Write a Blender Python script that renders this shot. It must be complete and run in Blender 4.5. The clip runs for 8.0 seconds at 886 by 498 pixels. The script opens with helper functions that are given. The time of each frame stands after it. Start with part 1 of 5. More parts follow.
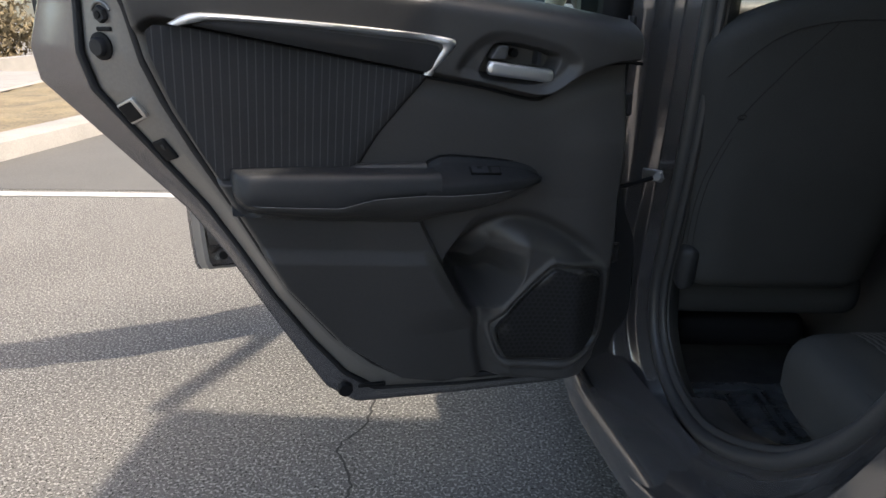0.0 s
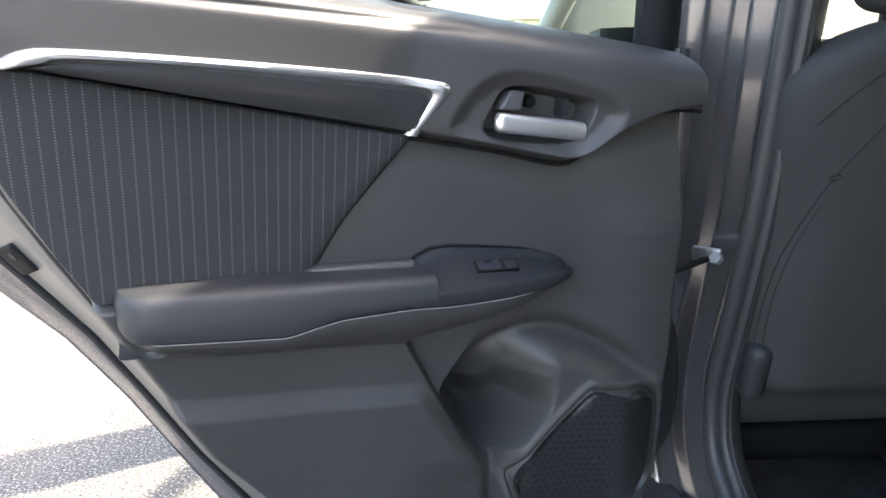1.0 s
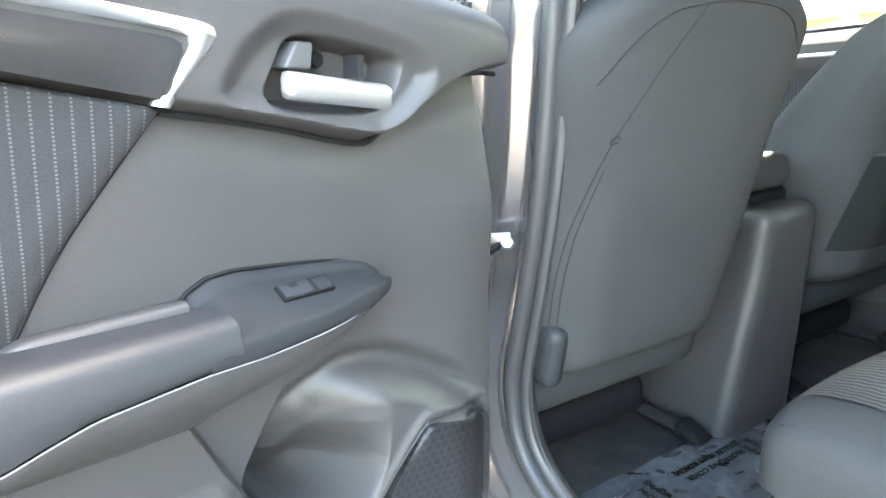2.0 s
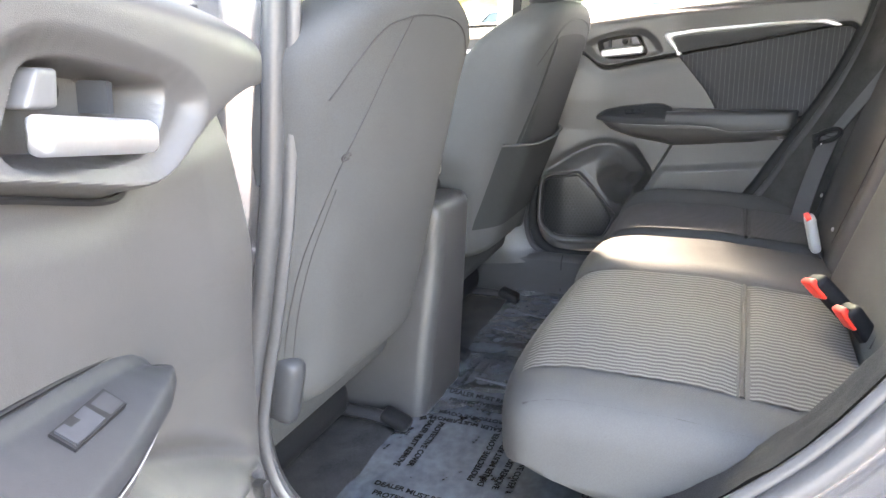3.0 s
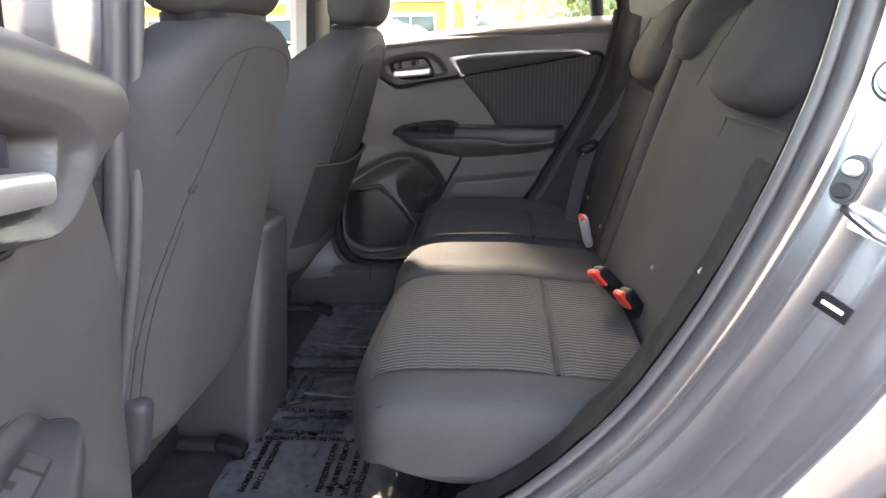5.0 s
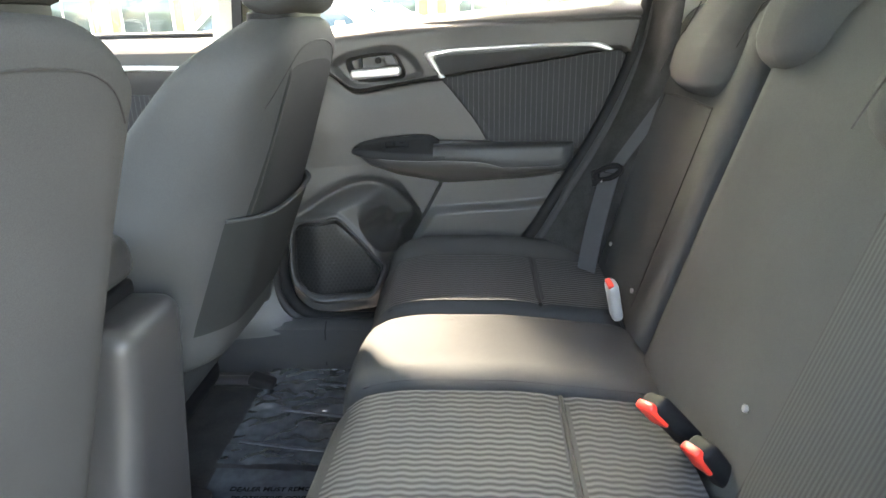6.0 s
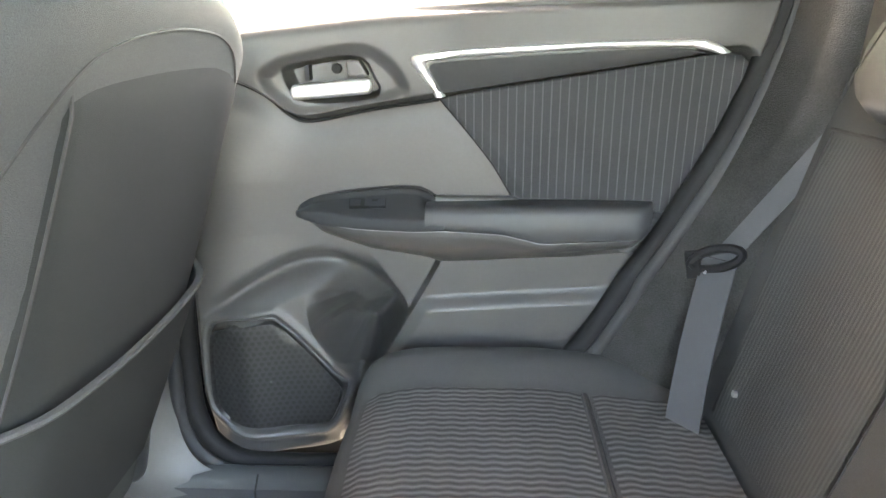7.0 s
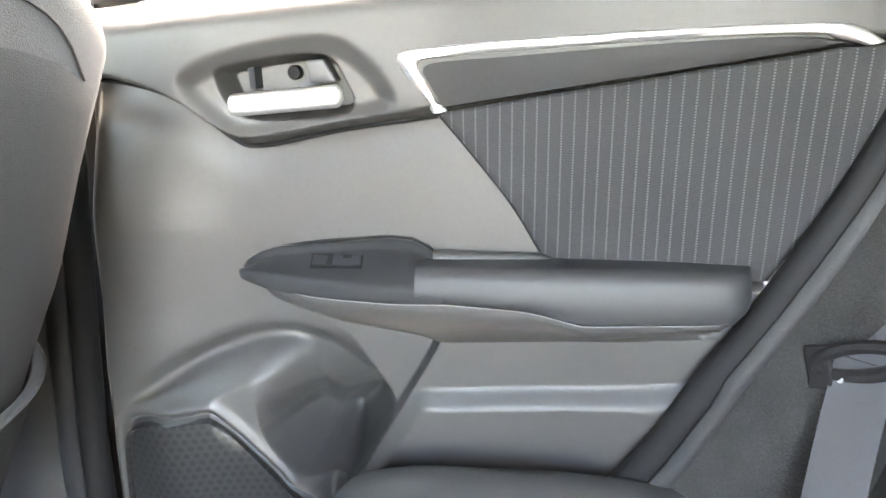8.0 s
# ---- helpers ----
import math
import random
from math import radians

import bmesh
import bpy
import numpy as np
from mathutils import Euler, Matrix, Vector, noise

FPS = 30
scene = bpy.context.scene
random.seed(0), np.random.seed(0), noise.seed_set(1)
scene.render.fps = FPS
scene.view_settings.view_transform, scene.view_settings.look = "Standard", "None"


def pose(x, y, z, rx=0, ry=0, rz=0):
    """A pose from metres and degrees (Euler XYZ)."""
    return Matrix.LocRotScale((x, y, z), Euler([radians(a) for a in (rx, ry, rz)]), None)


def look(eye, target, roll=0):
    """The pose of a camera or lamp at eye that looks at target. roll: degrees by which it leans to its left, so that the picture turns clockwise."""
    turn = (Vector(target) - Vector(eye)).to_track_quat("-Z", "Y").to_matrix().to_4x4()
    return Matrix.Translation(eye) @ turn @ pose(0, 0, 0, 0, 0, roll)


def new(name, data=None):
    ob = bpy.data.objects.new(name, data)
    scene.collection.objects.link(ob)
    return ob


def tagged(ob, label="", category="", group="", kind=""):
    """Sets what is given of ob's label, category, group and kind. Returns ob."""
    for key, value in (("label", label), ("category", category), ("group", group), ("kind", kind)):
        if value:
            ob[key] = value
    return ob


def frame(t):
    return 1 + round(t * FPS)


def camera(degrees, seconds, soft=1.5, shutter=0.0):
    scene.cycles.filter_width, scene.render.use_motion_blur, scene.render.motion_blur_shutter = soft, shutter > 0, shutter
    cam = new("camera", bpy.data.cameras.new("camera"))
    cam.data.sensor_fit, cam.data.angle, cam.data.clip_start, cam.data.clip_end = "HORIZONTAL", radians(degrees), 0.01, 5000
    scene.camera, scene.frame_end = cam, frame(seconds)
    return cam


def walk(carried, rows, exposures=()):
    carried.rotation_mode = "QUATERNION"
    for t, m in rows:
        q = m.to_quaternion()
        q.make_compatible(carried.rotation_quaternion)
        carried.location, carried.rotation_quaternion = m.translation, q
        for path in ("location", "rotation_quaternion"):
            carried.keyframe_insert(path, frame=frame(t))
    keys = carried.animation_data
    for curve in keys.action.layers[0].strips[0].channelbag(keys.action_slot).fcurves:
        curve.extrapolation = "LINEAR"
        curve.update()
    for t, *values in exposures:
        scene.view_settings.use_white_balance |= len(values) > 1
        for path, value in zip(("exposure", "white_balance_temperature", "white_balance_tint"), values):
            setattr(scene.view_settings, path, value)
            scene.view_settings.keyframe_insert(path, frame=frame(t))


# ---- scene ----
# ---------------------------------------------------------------- camera
cam = camera(67.42, 8.0)
PATH = [
    (0.0, look((-0.9886, -1.2351, 0.9894), (-1.0275, -0.2911, 0.6617), -0.017)),
    (0.5, look((-1.0530, -1.0692, 0.9745), (-1.0470, -0.1068, 0.7029), -0.410)),
    (1.0, look((-1.0287, -0.9081, 0.9658), (-1.0220, 0.0605, 0.7173), -1.614)),
    (1.5, look((-1.0727, -0.7973, 0.9404), (-0.9130, 0.1604, 0.7012), -1.699)),
    (2.0, look((-1.1195, -0.6927, 0.9087), (-0.6411, 0.1535, 0.6743), -4.001)),
    (2.2, look((-1.1387, -0.6518, 0.8961), (-0.5384, 0.1121, 0.6595), -4.908)),
    (3.3, look((-1.2268, -0.4772, 0.9748), (-0.3224, -0.1841, 0.6649), -1.648)),
    (3.5, look((-1.2754, -0.4620, 0.9792), (-0.3560, -0.2196, 0.6695), -1.609)),
    (4.0, look((-1.3474, -0.4415, 0.9888), (-0.4072, -0.2866, 0.6855), -1.417)),
    (4.5, look((-1.3478, -0.4349, 0.9825), (-0.3969, -0.3359, 0.6891), -1.038)),
    (4.7, look((-1.3244, -0.4389, 0.9815), (-0.3714, -0.3536, 0.6908), -1.002)),
    (5.8, look((-0.9164, -0.4686, 1.0169), (0.0284, -0.3936, 0.6979), -1.814)),
    (6.0, look((-0.7862, -0.4325, 1.0115), (0.1577, -0.3742, 0.6864), -1.214)),
    (6.5, look((-0.5146, -0.3939, 1.0207), (0.4266, -0.3568, 0.6849), -0.754)),
    (7.0, look((-0.2068, -0.4004, 0.9900), (0.7376, -0.3450, 0.6659), -0.945)),
    (7.5, look((-0.0136, -0.3923, 0.9555), (0.9355, -0.3220, 0.6486), -0.942)),
    (8.0, look((0.0715, -0.4209, 0.9479), (1.0240, -0.3103, 0.6640), -1.089)),
]
walk(cam, PATH, exposures=[(0.0, 1.95, 7700, 11), (0.6, 3.1, 7600, 11), (1.5, 4.35, 7800, 12), (2.0, 5.6, 8200, 6), (2.2, 5.65, 8500, 6), (3.3, 6.35, 9000, 21), (4.0, 5.7, 9000, 22), (4.5, 4.85, 9100, 23), (6.0, 5.8, 8700, 11), (7.0, 6.85, 9000, 11), (8.0, 7.5, 9000, 15)])

# ---------------------------------------------------------------- light
SUN_TO = Vector((0.84, 0.25, 1.0)).normalized()      # towards the sun: on the right of the car, a little ahead
world = bpy.data.worlds.new("daylight")
scene.world = world
world.use_nodes = True
sky = world.node_tree.nodes.new("ShaderNodeTexSky")
sky.sky_type = "NISHITA"
sky.sun_disc = False
sky.sun_elevation = math.asin(SUN_TO.z)
sky.sun_rotation = math.atan2(SUN_TO.x, SUN_TO.y)
sky.dust_density = 3.0
world.node_tree.links.new(sky.outputs[0], world.node_tree.nodes["Background"].inputs[0])
world.node_tree.nodes["Background"].inputs[1].default_value = 0.15
sun_data = bpy.data.lights.new("sun", "SUN")
sun_data.energy, sun_data.angle, sun_data.color = 2.0, radians(1.3), (1.0, 0.98, 0.945)
sun = new("sun", sun_data)
sun.matrix_world = look((0, 0, 30), Vector((0, 0, 30)) - SUN_TO)

HINGE = Vector((-0.7834, -0.0039, 0.6300))
SWING = Matrix(((0.33894, 0.93673, 0.08752), (-0.93791, 0.34373, -0.04666), (-0.07379, -0.06627, 0.99507)))
PANEL_X = 0.7014

# ---------------------------------------------------------------- materials
def nodes_of(m):
    m.use_nodes = True
    return m.node_tree.nodes, m.node_tree.links


def mat(name, col, rough=0.5, metal=0.0, var=0.15, s1=3.0, s2=220.0, bump=0.0, bscale=900.0, coat=0.0, spec=0.5, sheen=0.0):
    """A surface with broad stains (s1 per metre) and fine grain (s2), and relief of bscale per metre."""
    m = bpy.data.materials.new(name)
    n, l = nodes_of(m)
    p = n["Principled BSDF"]
    tc = n.new("ShaderNodeTexCoord")
    big, fine = n.new("ShaderNodeTexNoise"), n.new("ShaderNodeTexNoise")
    big.inputs["Scale"].default_value, fine.inputs["Scale"].default_value = s1, s2
    big.inputs["Detail"].default_value = 4
    for q in (big, fine):
        l.new(tc.outputs["Object"], q.inputs["Vector"])
    add = n.new("ShaderNodeMath")
    add.operation = "ADD"
    l.new(big.outputs[0], add.inputs[0]), l.new(fine.outputs[0], add.inputs[1])
    ramp = n.new("ShaderNodeMapRange")
    ramp.inputs["From Min"].default_value, ramp.inputs["From Max"].default_value = 0.6, 1.4
    ramp.inputs["To Min"].default_value, ramp.inputs["To Max"].default_value = 1 - var, 1 + var
    l.new(add.outputs[0], ramp.inputs["Value"])
    mul = n.new("ShaderNodeVectorMath")
    mul.operation = "SCALE"
    mul.inputs[0].default_value = col
    l.new(ramp.outputs[0], mul.inputs["Scale"])
    l.new(mul.outputs[0], p.inputs["Base Color"])
    rr = n.new("ShaderNodeMapRange")
    rr.inputs["To Min"].default_value, rr.inputs["To Max"].default_value = max(rough - 0.08, 0.02), min(rough + 0.08, 1)
    l.new(big.outputs[0], rr.inputs["Value"])
    l.new(rr.outputs[0], p.inputs["Roughness"])
    p.inputs["Metallic"].default_value = metal
    p.inputs["Coat Weight"].default_value = coat
    p.inputs["Coat Roughness"].default_value = 0.08
    p.inputs["Specular IOR Level"].default_value = spec
    p.inputs["Sheen Weight"].default_value = sheen
    if bump:
        bn = n.new("ShaderNodeTexNoise")
        bn.inputs["Scale"].default_value = bscale
        l.new(tc.outputs["Object"], bn.inputs["Vector"])
        b = n.new("ShaderNodeBump")
        b.inputs["Strength"].default_value, b.inputs["Distance"].default_value = bump, 0.001
        l.new(bn.outputs[0], b.inputs["Height"])
        l.new(b.outputs[0], p.inputs["Normal"])
    return m


def math_node(n, l, op, a, b=None):
    q = n.new("ShaderNodeMath")
    q.operation = op
    for k, v in enumerate((a, b)):
        if v is None:
            continue
        if isinstance(v, (int, float)):
            q.inputs[k].default_value = v
        else:
            l.new(v, q.inputs[k])
    return q.outputs[0]


def add_pattern(m, mask_of, col, rough=None, depth=0.0):
    """Lays a second colour where mask_of(nodes, links, x, y, z) is 1, on the material's own coordinates in metres."""
    n, l = nodes_of(m)
    p = n["Principled BSDF"]
    tc, sep = n.new("ShaderNodeTexCoord"), n.new("ShaderNodeSeparateXYZ")
    l.new(tc.outputs["Object"], sep.inputs[0])
    mask = mask_of(n, l, *sep.outputs)
    mix = n.new("ShaderNodeMix")
    mix.data_type = "RGBA"
    old = p.inputs["Base Color"].links[0].from_socket
    l.new(mask, mix.inputs["Factor"])
    l.new(old, mix.inputs[6])
    mix.inputs[7].default_value = (*col, 1)
    l.new(mix.outputs[2], p.inputs["Base Color"])
    if depth:
        b = n.new("ShaderNodeBump")
        b.inputs["Strength"].default_value, b.inputs["Distance"].default_value = 1.0, depth
        l.new(mask, b.inputs["Height"])
        if p.inputs["Normal"].links:
            l.new(p.inputs["Normal"].links[0].from_socket, b.inputs["Normal"])
        l.new(b.outputs[0], p.inputs["Normal"])
    return m


def thread_rows(n, l, x, y, z):
    """Dotted pinstripes that run upwards, 11 mm apart."""
    w = math_node(n, l, "SUBTRACT", math_node(n, l, "FRACT", math_node(n, l, "MULTIPLY", x, 88.0)), 0.5)
    line = math_node(n, l, "LESS_THAN", math_node(n, l, "ABSOLUTE", w), 0.072)
    dash = math_node(n, l, "GREATER_THAN", math_node(n, l, "FRACT", math_node(n, l, "MULTIPLY", z, 400.0)), 0.45)
    return math_node(n, l, "MULTIPLY", line, dash)


def rib_rows(n, l, x, y, z):
    """Soft ribs that run fore and aft, 10 mm apart, slightly wavy."""
    wave = math_node(n, l, "MULTIPLY", math_node(n, l, "SINE", math_node(n, l, "MULTIPLY", y, 260.0)), 0.55)
    s = math_node(n, l, "SINE", math_node(n, l, "ADD", math_node(n, l, "MULTIPLY", x, 600.0), wave))
    return math_node(n, l, "ADD", math_node(n, l, "MULTIPLY", s, 0.5), 0.5)


def fine_ribs(n, l, x, y, z):
    """Narrow upright ribs, 6 mm apart."""
    s = math_node(n, l, "SINE", math_node(n, l, "MULTIPLY", x, 1047.0))
    return math_node(n, l, "ADD", math_node(n, l, "MULTIPLY", s, 0.5), 0.5)


def grille_dots(n, l, x, y, z):
    """Shallow round dimples in staggered rows, 10 mm apart."""
    zs = math_node(n, l, "MULTIPLY", z, 115.0)
    shift = math_node(n, l, "MULTIPLY", math_node(n, l, "MODULO", math_node(n, l, "FLOOR", zs), 2.0), 0.5)
    fx = math_node(n, l, "SUBTRACT", math_node(n, l, "FRACT", math_node(n, l, "ADD", math_node(n, l, "MULTIPLY", x, 100.0), shift)), 0.5)
    fz = math_node(n, l, "MULTIPLY", math_node(n, l, "SUBTRACT", math_node(n, l, "FRACT", zs), 0.5), 0.87)
    d = math_node(n, l, "ADD", math_node(n, l, "MULTIPLY", fx, fx), math_node(n, l, "MULTIPLY", fz, fz))
    return math_node(n, l, "LESS_THAN", d, 0.115)


def tread_bars(n, l, x, y, z):
    a = math_node(n, l, "ARCTAN2", y, z)
    bars = math_node(n, l, "GREATER_THAN", math_node(n, l, "FRACT", math_node(n, l, "MULTIPLY", a, 11.0)), 0.75)
    return bars


TRIM = mat("dark_grained_plastic", (0.0425, 0.0412, 0.0412), 0.43, spec=0.46, var=0.08, bump=0.25, bscale=1500)
TRIM_BLUE = mat("dark_soft_plastic", (0.028, 0.0292, 0.0318), 0.47, spec=0.32, var=0.08, bump=0.25, bscale=1500)
POD_TRIM = mat("dark_switch_pod_plastic", (0.024, 0.0252, 0.0275), 0.50, spec=0.12, var=0.08, bump=0.2, bscale=1500)
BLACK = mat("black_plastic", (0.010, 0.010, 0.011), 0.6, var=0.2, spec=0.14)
SEAL = mat("grey_rubber_seal", (0.045, 0.045, 0.047), 0.42, var=0.15, bump=0.15, bscale=500)
RUBBER = mat("black_rubber", (0.018, 0.018, 0.020), 0.55, spec=0.3, var=0.2, bump=0.2, bscale=400)
SATIN = mat("satin_silver", (0.74, 0.74, 0.75), 0.42, metal=1.0, var=0.03)
DULL_SILVER = mat("silver_painted_plastic", (0.36, 0.36, 0.37), 0.38, metal=0.6, var=0.05)
TAB = mat("dull_silver_plastic", (0.075, 0.075, 0.078), 0.45, metal=0.1, var=0.05)
STEEL = mat("bare_steel", (0.55, 0.55, 0.56), 0.3, metal=1.0, var=0.1)
PAINT = mat("dark_grey_metallic_paint", (0.215, 0.209, 0.216), 0.23, metal=0.78, var=0.10, s2=1800, coat=1.0)
JAMB = mat("grey_paint_inside_door", (0.20, 0.195, 0.19), 0.42, metal=0.55, var=0.1, coat=0.3)
FABRIC = mat("charcoal_seat_cloth", (0.0462, 0.0470, 0.0475), 0.95, var=0.22, s1=6, s2=900, bump=0.5, bscale=1400, spec=0.12, sheen=0.0)
RIBBED = add_pattern(mat("ribbed_seat_cloth", (0.030, 0.030, 0.0303), 0.9, var=0.2, s1=6, s2=900, bump=0.4, bscale=1400, spec=0.12, sheen=0.0),
                     rib_rows, (0.088, 0.087, 0.088), depth=0.0007)
FINE_RIBBED = add_pattern(mat("fine_ribbed_seat_cloth", (0.037, 0.0378, 0.0378), 0.92, var=0.2, s1=6, s2=900, bump=0.4, bscale=1400, spec=0.12),
                          fine_ribs, (0.055, 0.056, 0.056), depth=0.0002)
# seat cloth darkened to carry the shade on the passenger seat's rear face
SHADED_BACK_CLOTH = mat("shade_darkened_back_cloth", (0.021, 0.0222, 0.0224), 0.95, var=0.2, s1=6, s2=900, bump=0.5, bscale=1400, spec=0.1)
STRIPED = add_pattern(mat("pinstriped_door_cloth", (0.037, 0.037, 0.0395), 0.95, var=0.18, s1=8, s2=700, bump=0.6, bscale=1200, spec=0.15),
                      thread_rows, (0.088, 0.088, 0.091), depth=0.0001)
GRILLE = add_pattern(mat("speaker_grille_plastic", (0.018, 0.018, 0.019), 0.40, var=0.08, spec=0.35), grille_dots, (0.009, 0.009, 0.009), depth=-0.0006)
CARPET = mat("black_carpet", (0.038, 0.038, 0.039), 0.98, var=0.5, s1=20, s2=500, bump=1.0, bscale=700, spec=0.1)
SIDE_CARPET = mat("grey_side_carpet", (0.027, 0.027, 0.027), 0.98, var=0.4, s1=25, s2=500, bump=1.0, bscale=600, spec=0.1)
HEADLINER = mat("beige_headliner", (0.50, 0.48, 0.44), 0.9, var=0.05)
FILM = mat("smoky_plastic_film", (0.064, 0.072, 0.081), 0.14, var=0.3, s1=12, s2=60, bump=1.0, bscale=46, coat=1.0)
THREAD = mat("grey_stitching", (0.16, 0.16, 0.165), 0.8, var=0.2)
GROOVE = mat("dark_seam_thread", (0.016, 0.015, 0.015), 0.9, var=0.2)
INK = mat("black_ink", (0.003, 0.003, 0.003), 0.85, var=0.1, spec=0.1)
SWITCH_GREY = mat("grey_switch_plastic", (0.030, 0.032, 0.036), 0.65, spec=0.12, var=0.05)
SOFT_PAD = mat("soft_dark_leatherette", (0.023, 0.023, 0.024), 0.62, spec=0.22, var=0.1, bump=0.3, bscale=900)
RED = mat("red_orange_button", (0.72, 0.045, 0.03), 0.35, var=0.08)
BELT = mat("grey_belt_webbing", (0.032, 0.034, 0.038), 0.7, var=0.15, s1=20, s2=900, bump=0.4, bscale=1200)
PALE_PLASTIC = mat("pale_grey_plastic", (0.36, 0.365, 0.37), 0.4, var=0.06)
WHITE = mat("white_label", (0.8, 0.8, 0.8), 0.5, var=0.05)
TYRE = add_pattern(mat("tyre_rubber", (0.03, 0.03, 0.03), 0.75, var=0.3, s1=10), tread_bars, (0.006, 0.006, 0.006), depth=-0.003)


def specks(scale, lo):
    def mask(n, l, x, y, z):
        v = n.new("ShaderNodeTexNoise")
        v.inputs["Scale"].default_value, v.inputs["Detail"].default_value = scale, 3
        tc = n.new("ShaderNodeTexCoord")
        l.new(tc.outputs["Object"], v.inputs["Vector"])
        r = n.new("ShaderNodeMapRange")
        r.inputs["From Min"].default_value, r.inputs["From Max"].default_value = lo, lo + 0.06
        l.new(v.outputs[0], r.inputs["Value"])
        return r.outputs[0]
    return mask


ASPHALT = mat("worn_asphalt", (0.108, 0.103, 0.096), 0.9, var=0.35, s1=1.3, s2=220, bump=1.0, bscale=230, spec=0.2)
add_pattern(ASPHALT, specks(135.0, 0.535), (0.26, 0.249, 0.232), depth=0.001)
add_pattern(ASPHALT, specks(140.0, 0.58), (0.036, 0.034, 0.031), depth=-0.0012)
DARK_ASPHALT = mat("dark_smooth_asphalt", (0.090, 0.087, 0.082), 0.9, var=0.25, s1=0.9, s2=150, bump=0.6, bscale=170, spec=0.2)
ROAD_PAINT = mat("worn_white_road_paint", (0.30, 0.292, 0.278), 0.8, var=0.3, s1=6, s2=120)
CONCRETE = mat("kerb_concrete", (0.20, 0.19, 0.178), 0.9, var=0.2, s1=4, s2=90, bump=0.6, bscale=120)
DRY_GRASS = mat("dry_mulch", (0.135, 0.105, 0.060), 0.95, var=0.6, s1=3, s2=40, bump=1.0, bscale=60)
CRACK = mat("crack_dirt", (0.03, 0.028, 0.026), 1.0, var=0.3)
OCHRE = mat("ochre_stucco", (0.44, 0.30, 0.075), 0.9, var=0.12, s1=0.6, s2=20)
CREAM = mat("cream_stucco", (0.60, 0.53, 0.40), 0.9, var=0.1, s1=0.6, s2=20)
SIGN_INK = mat("dark_sign_letters", (0.08, 0.07, 0.06), 0.6, var=0.1)
CAR_WHITE = mat("white_car_paint", (0.8, 0.8, 0.8), 0.2, var=0.03, coat=0.6)
CAR_DARK = mat("dark_blue_car_paint", (0.03, 0.045, 0.06), 0.2, var=0.05, coat=0.6)
BARK = mat("pale_bark", (0.3, 0.26, 0.21), 0.9, var=0.35, s1=8, s2=60, bump=0.8, bscale=40)
LEAF = mat("green_leaves", (0.09, 0.13, 0.035), 0.7, var=0.5, s1=2, s2=12)


def glass(name, tint):
    m = bpy.data.materials.new(name)
    n, l = nodes_of(m)
    n.remove(n["Principled BSDF"])
    tr, gl, mix, fr = n.new("ShaderNodeBsdfTransparent"), n.new("ShaderNodeBsdfGlossy"), n.new("ShaderNodeMixShader"), n.new("ShaderNodeFresnel")
    tr.inputs[0].default_value = (*tint, 1)
    gl.inputs["Roughness"].default_value = 0.02
    fr.inputs[0].default_value = 1.45
    l.new(fr.outputs[0], mix.inputs[0]), l.new(tr.outputs[0], mix.inputs[1]), l.new(gl.outputs[0], mix.inputs[2])
    l.new(mix.outputs[0], n["Material Output"].inputs[0])
    return m


GLASS = glass("green_tinted_glass", (0.86, 0.94, 0.90))
PRIVACY = glass("dark_tinted_glass", (0.13, 0.22, 0.175))
DARK_GLASS = mat("dark_window_glass", (0.02, 0.025, 0.03), 0.08, var=0.1)

# ---------------------------------------------------------------- mesh helpers
def part(name, data, material, parent=None, label="", smooth=True):
    """Links (verts, faces) as one mesh object, under a thing or a part."""
    verts, faces = data
    me = bpy.data.meshes.new(name)
    me.from_pydata([tuple(map(float, v)) for v in verts], [], [tuple(map(int, q)) for q in faces])
    me.update()
    if smooth:
        me.polygons.foreach_set("use_smooth", [True] * len(me.polygons))
        me.set_sharp_from_angle(angle=radians(38))
    me.materials.append(material)
    ob = new(name, me)
    if parent is not None:
        ob.parent = parent
    return tagged(ob, label=label)


def thing(name, label, category, m=None, group="", kind=""):
    ob = new(name)
    ob.empty_display_size = 0.1
    if m is not None:
        ob.matrix_world = m
    return tagged(ob, label, category, group, kind)


def curve_pts(keys, n):
    """n points, evenly spread, of the smooth line through the keys."""
    k = np.array(keys, float)
    ext = np.vstack([2 * k[0] - k[1], k, 2 * k[-1] - k[-2]])
    out = []
    for i in range(len(k) - 1):
        p0, p1, p2, p3 = ext[i:i + 4]
        for t in np.linspace(0, 1, 12, endpoint=False):
            out.append(0.5 * (2 * p1 + (p2 - p0) * t + (2 * p0 - 5 * p1 + 4 * p2 - p3) * t**2 + (3 * p1 - p0 - 3 * p2 + p3) * t**3))
    out.append(k[-1])
    out = np.array(out)
    d = np.r_[0, np.cumsum(np.linalg.norm(np.diff(out, axis=0), axis=1))]
    return np.stack([np.interp(np.linspace(0, d[-1], n), d, out[:, j]) for j in range(k.shape[1])], 1)


def loft(rings, closed=False, caps=False):
    """A skin over rings of equal length; closed: each ring is a loop."""
    r = np.array(rings, float)
    m, n = r.shape[:2]
    faces = []
    for i in range(m - 1):
        for j in range(n if closed else n - 1):
            k = (j + 1) % n
            faces.append((i * n + j, i * n + k, (i + 1) * n + k, (i + 1) * n + j))
    if caps:
        faces += [tuple(range(n))[::-1], tuple(range((m - 1) * n, m * n))]
    return r.reshape(-1, 3), faces


def joined(*datas):
    verts, faces, k = [], [], 0
    for v, q in datas:
        verts += list(v)
        faces += [tuple(i + k for i in face) for face in q]
        k += len(v)
    return verts, faces


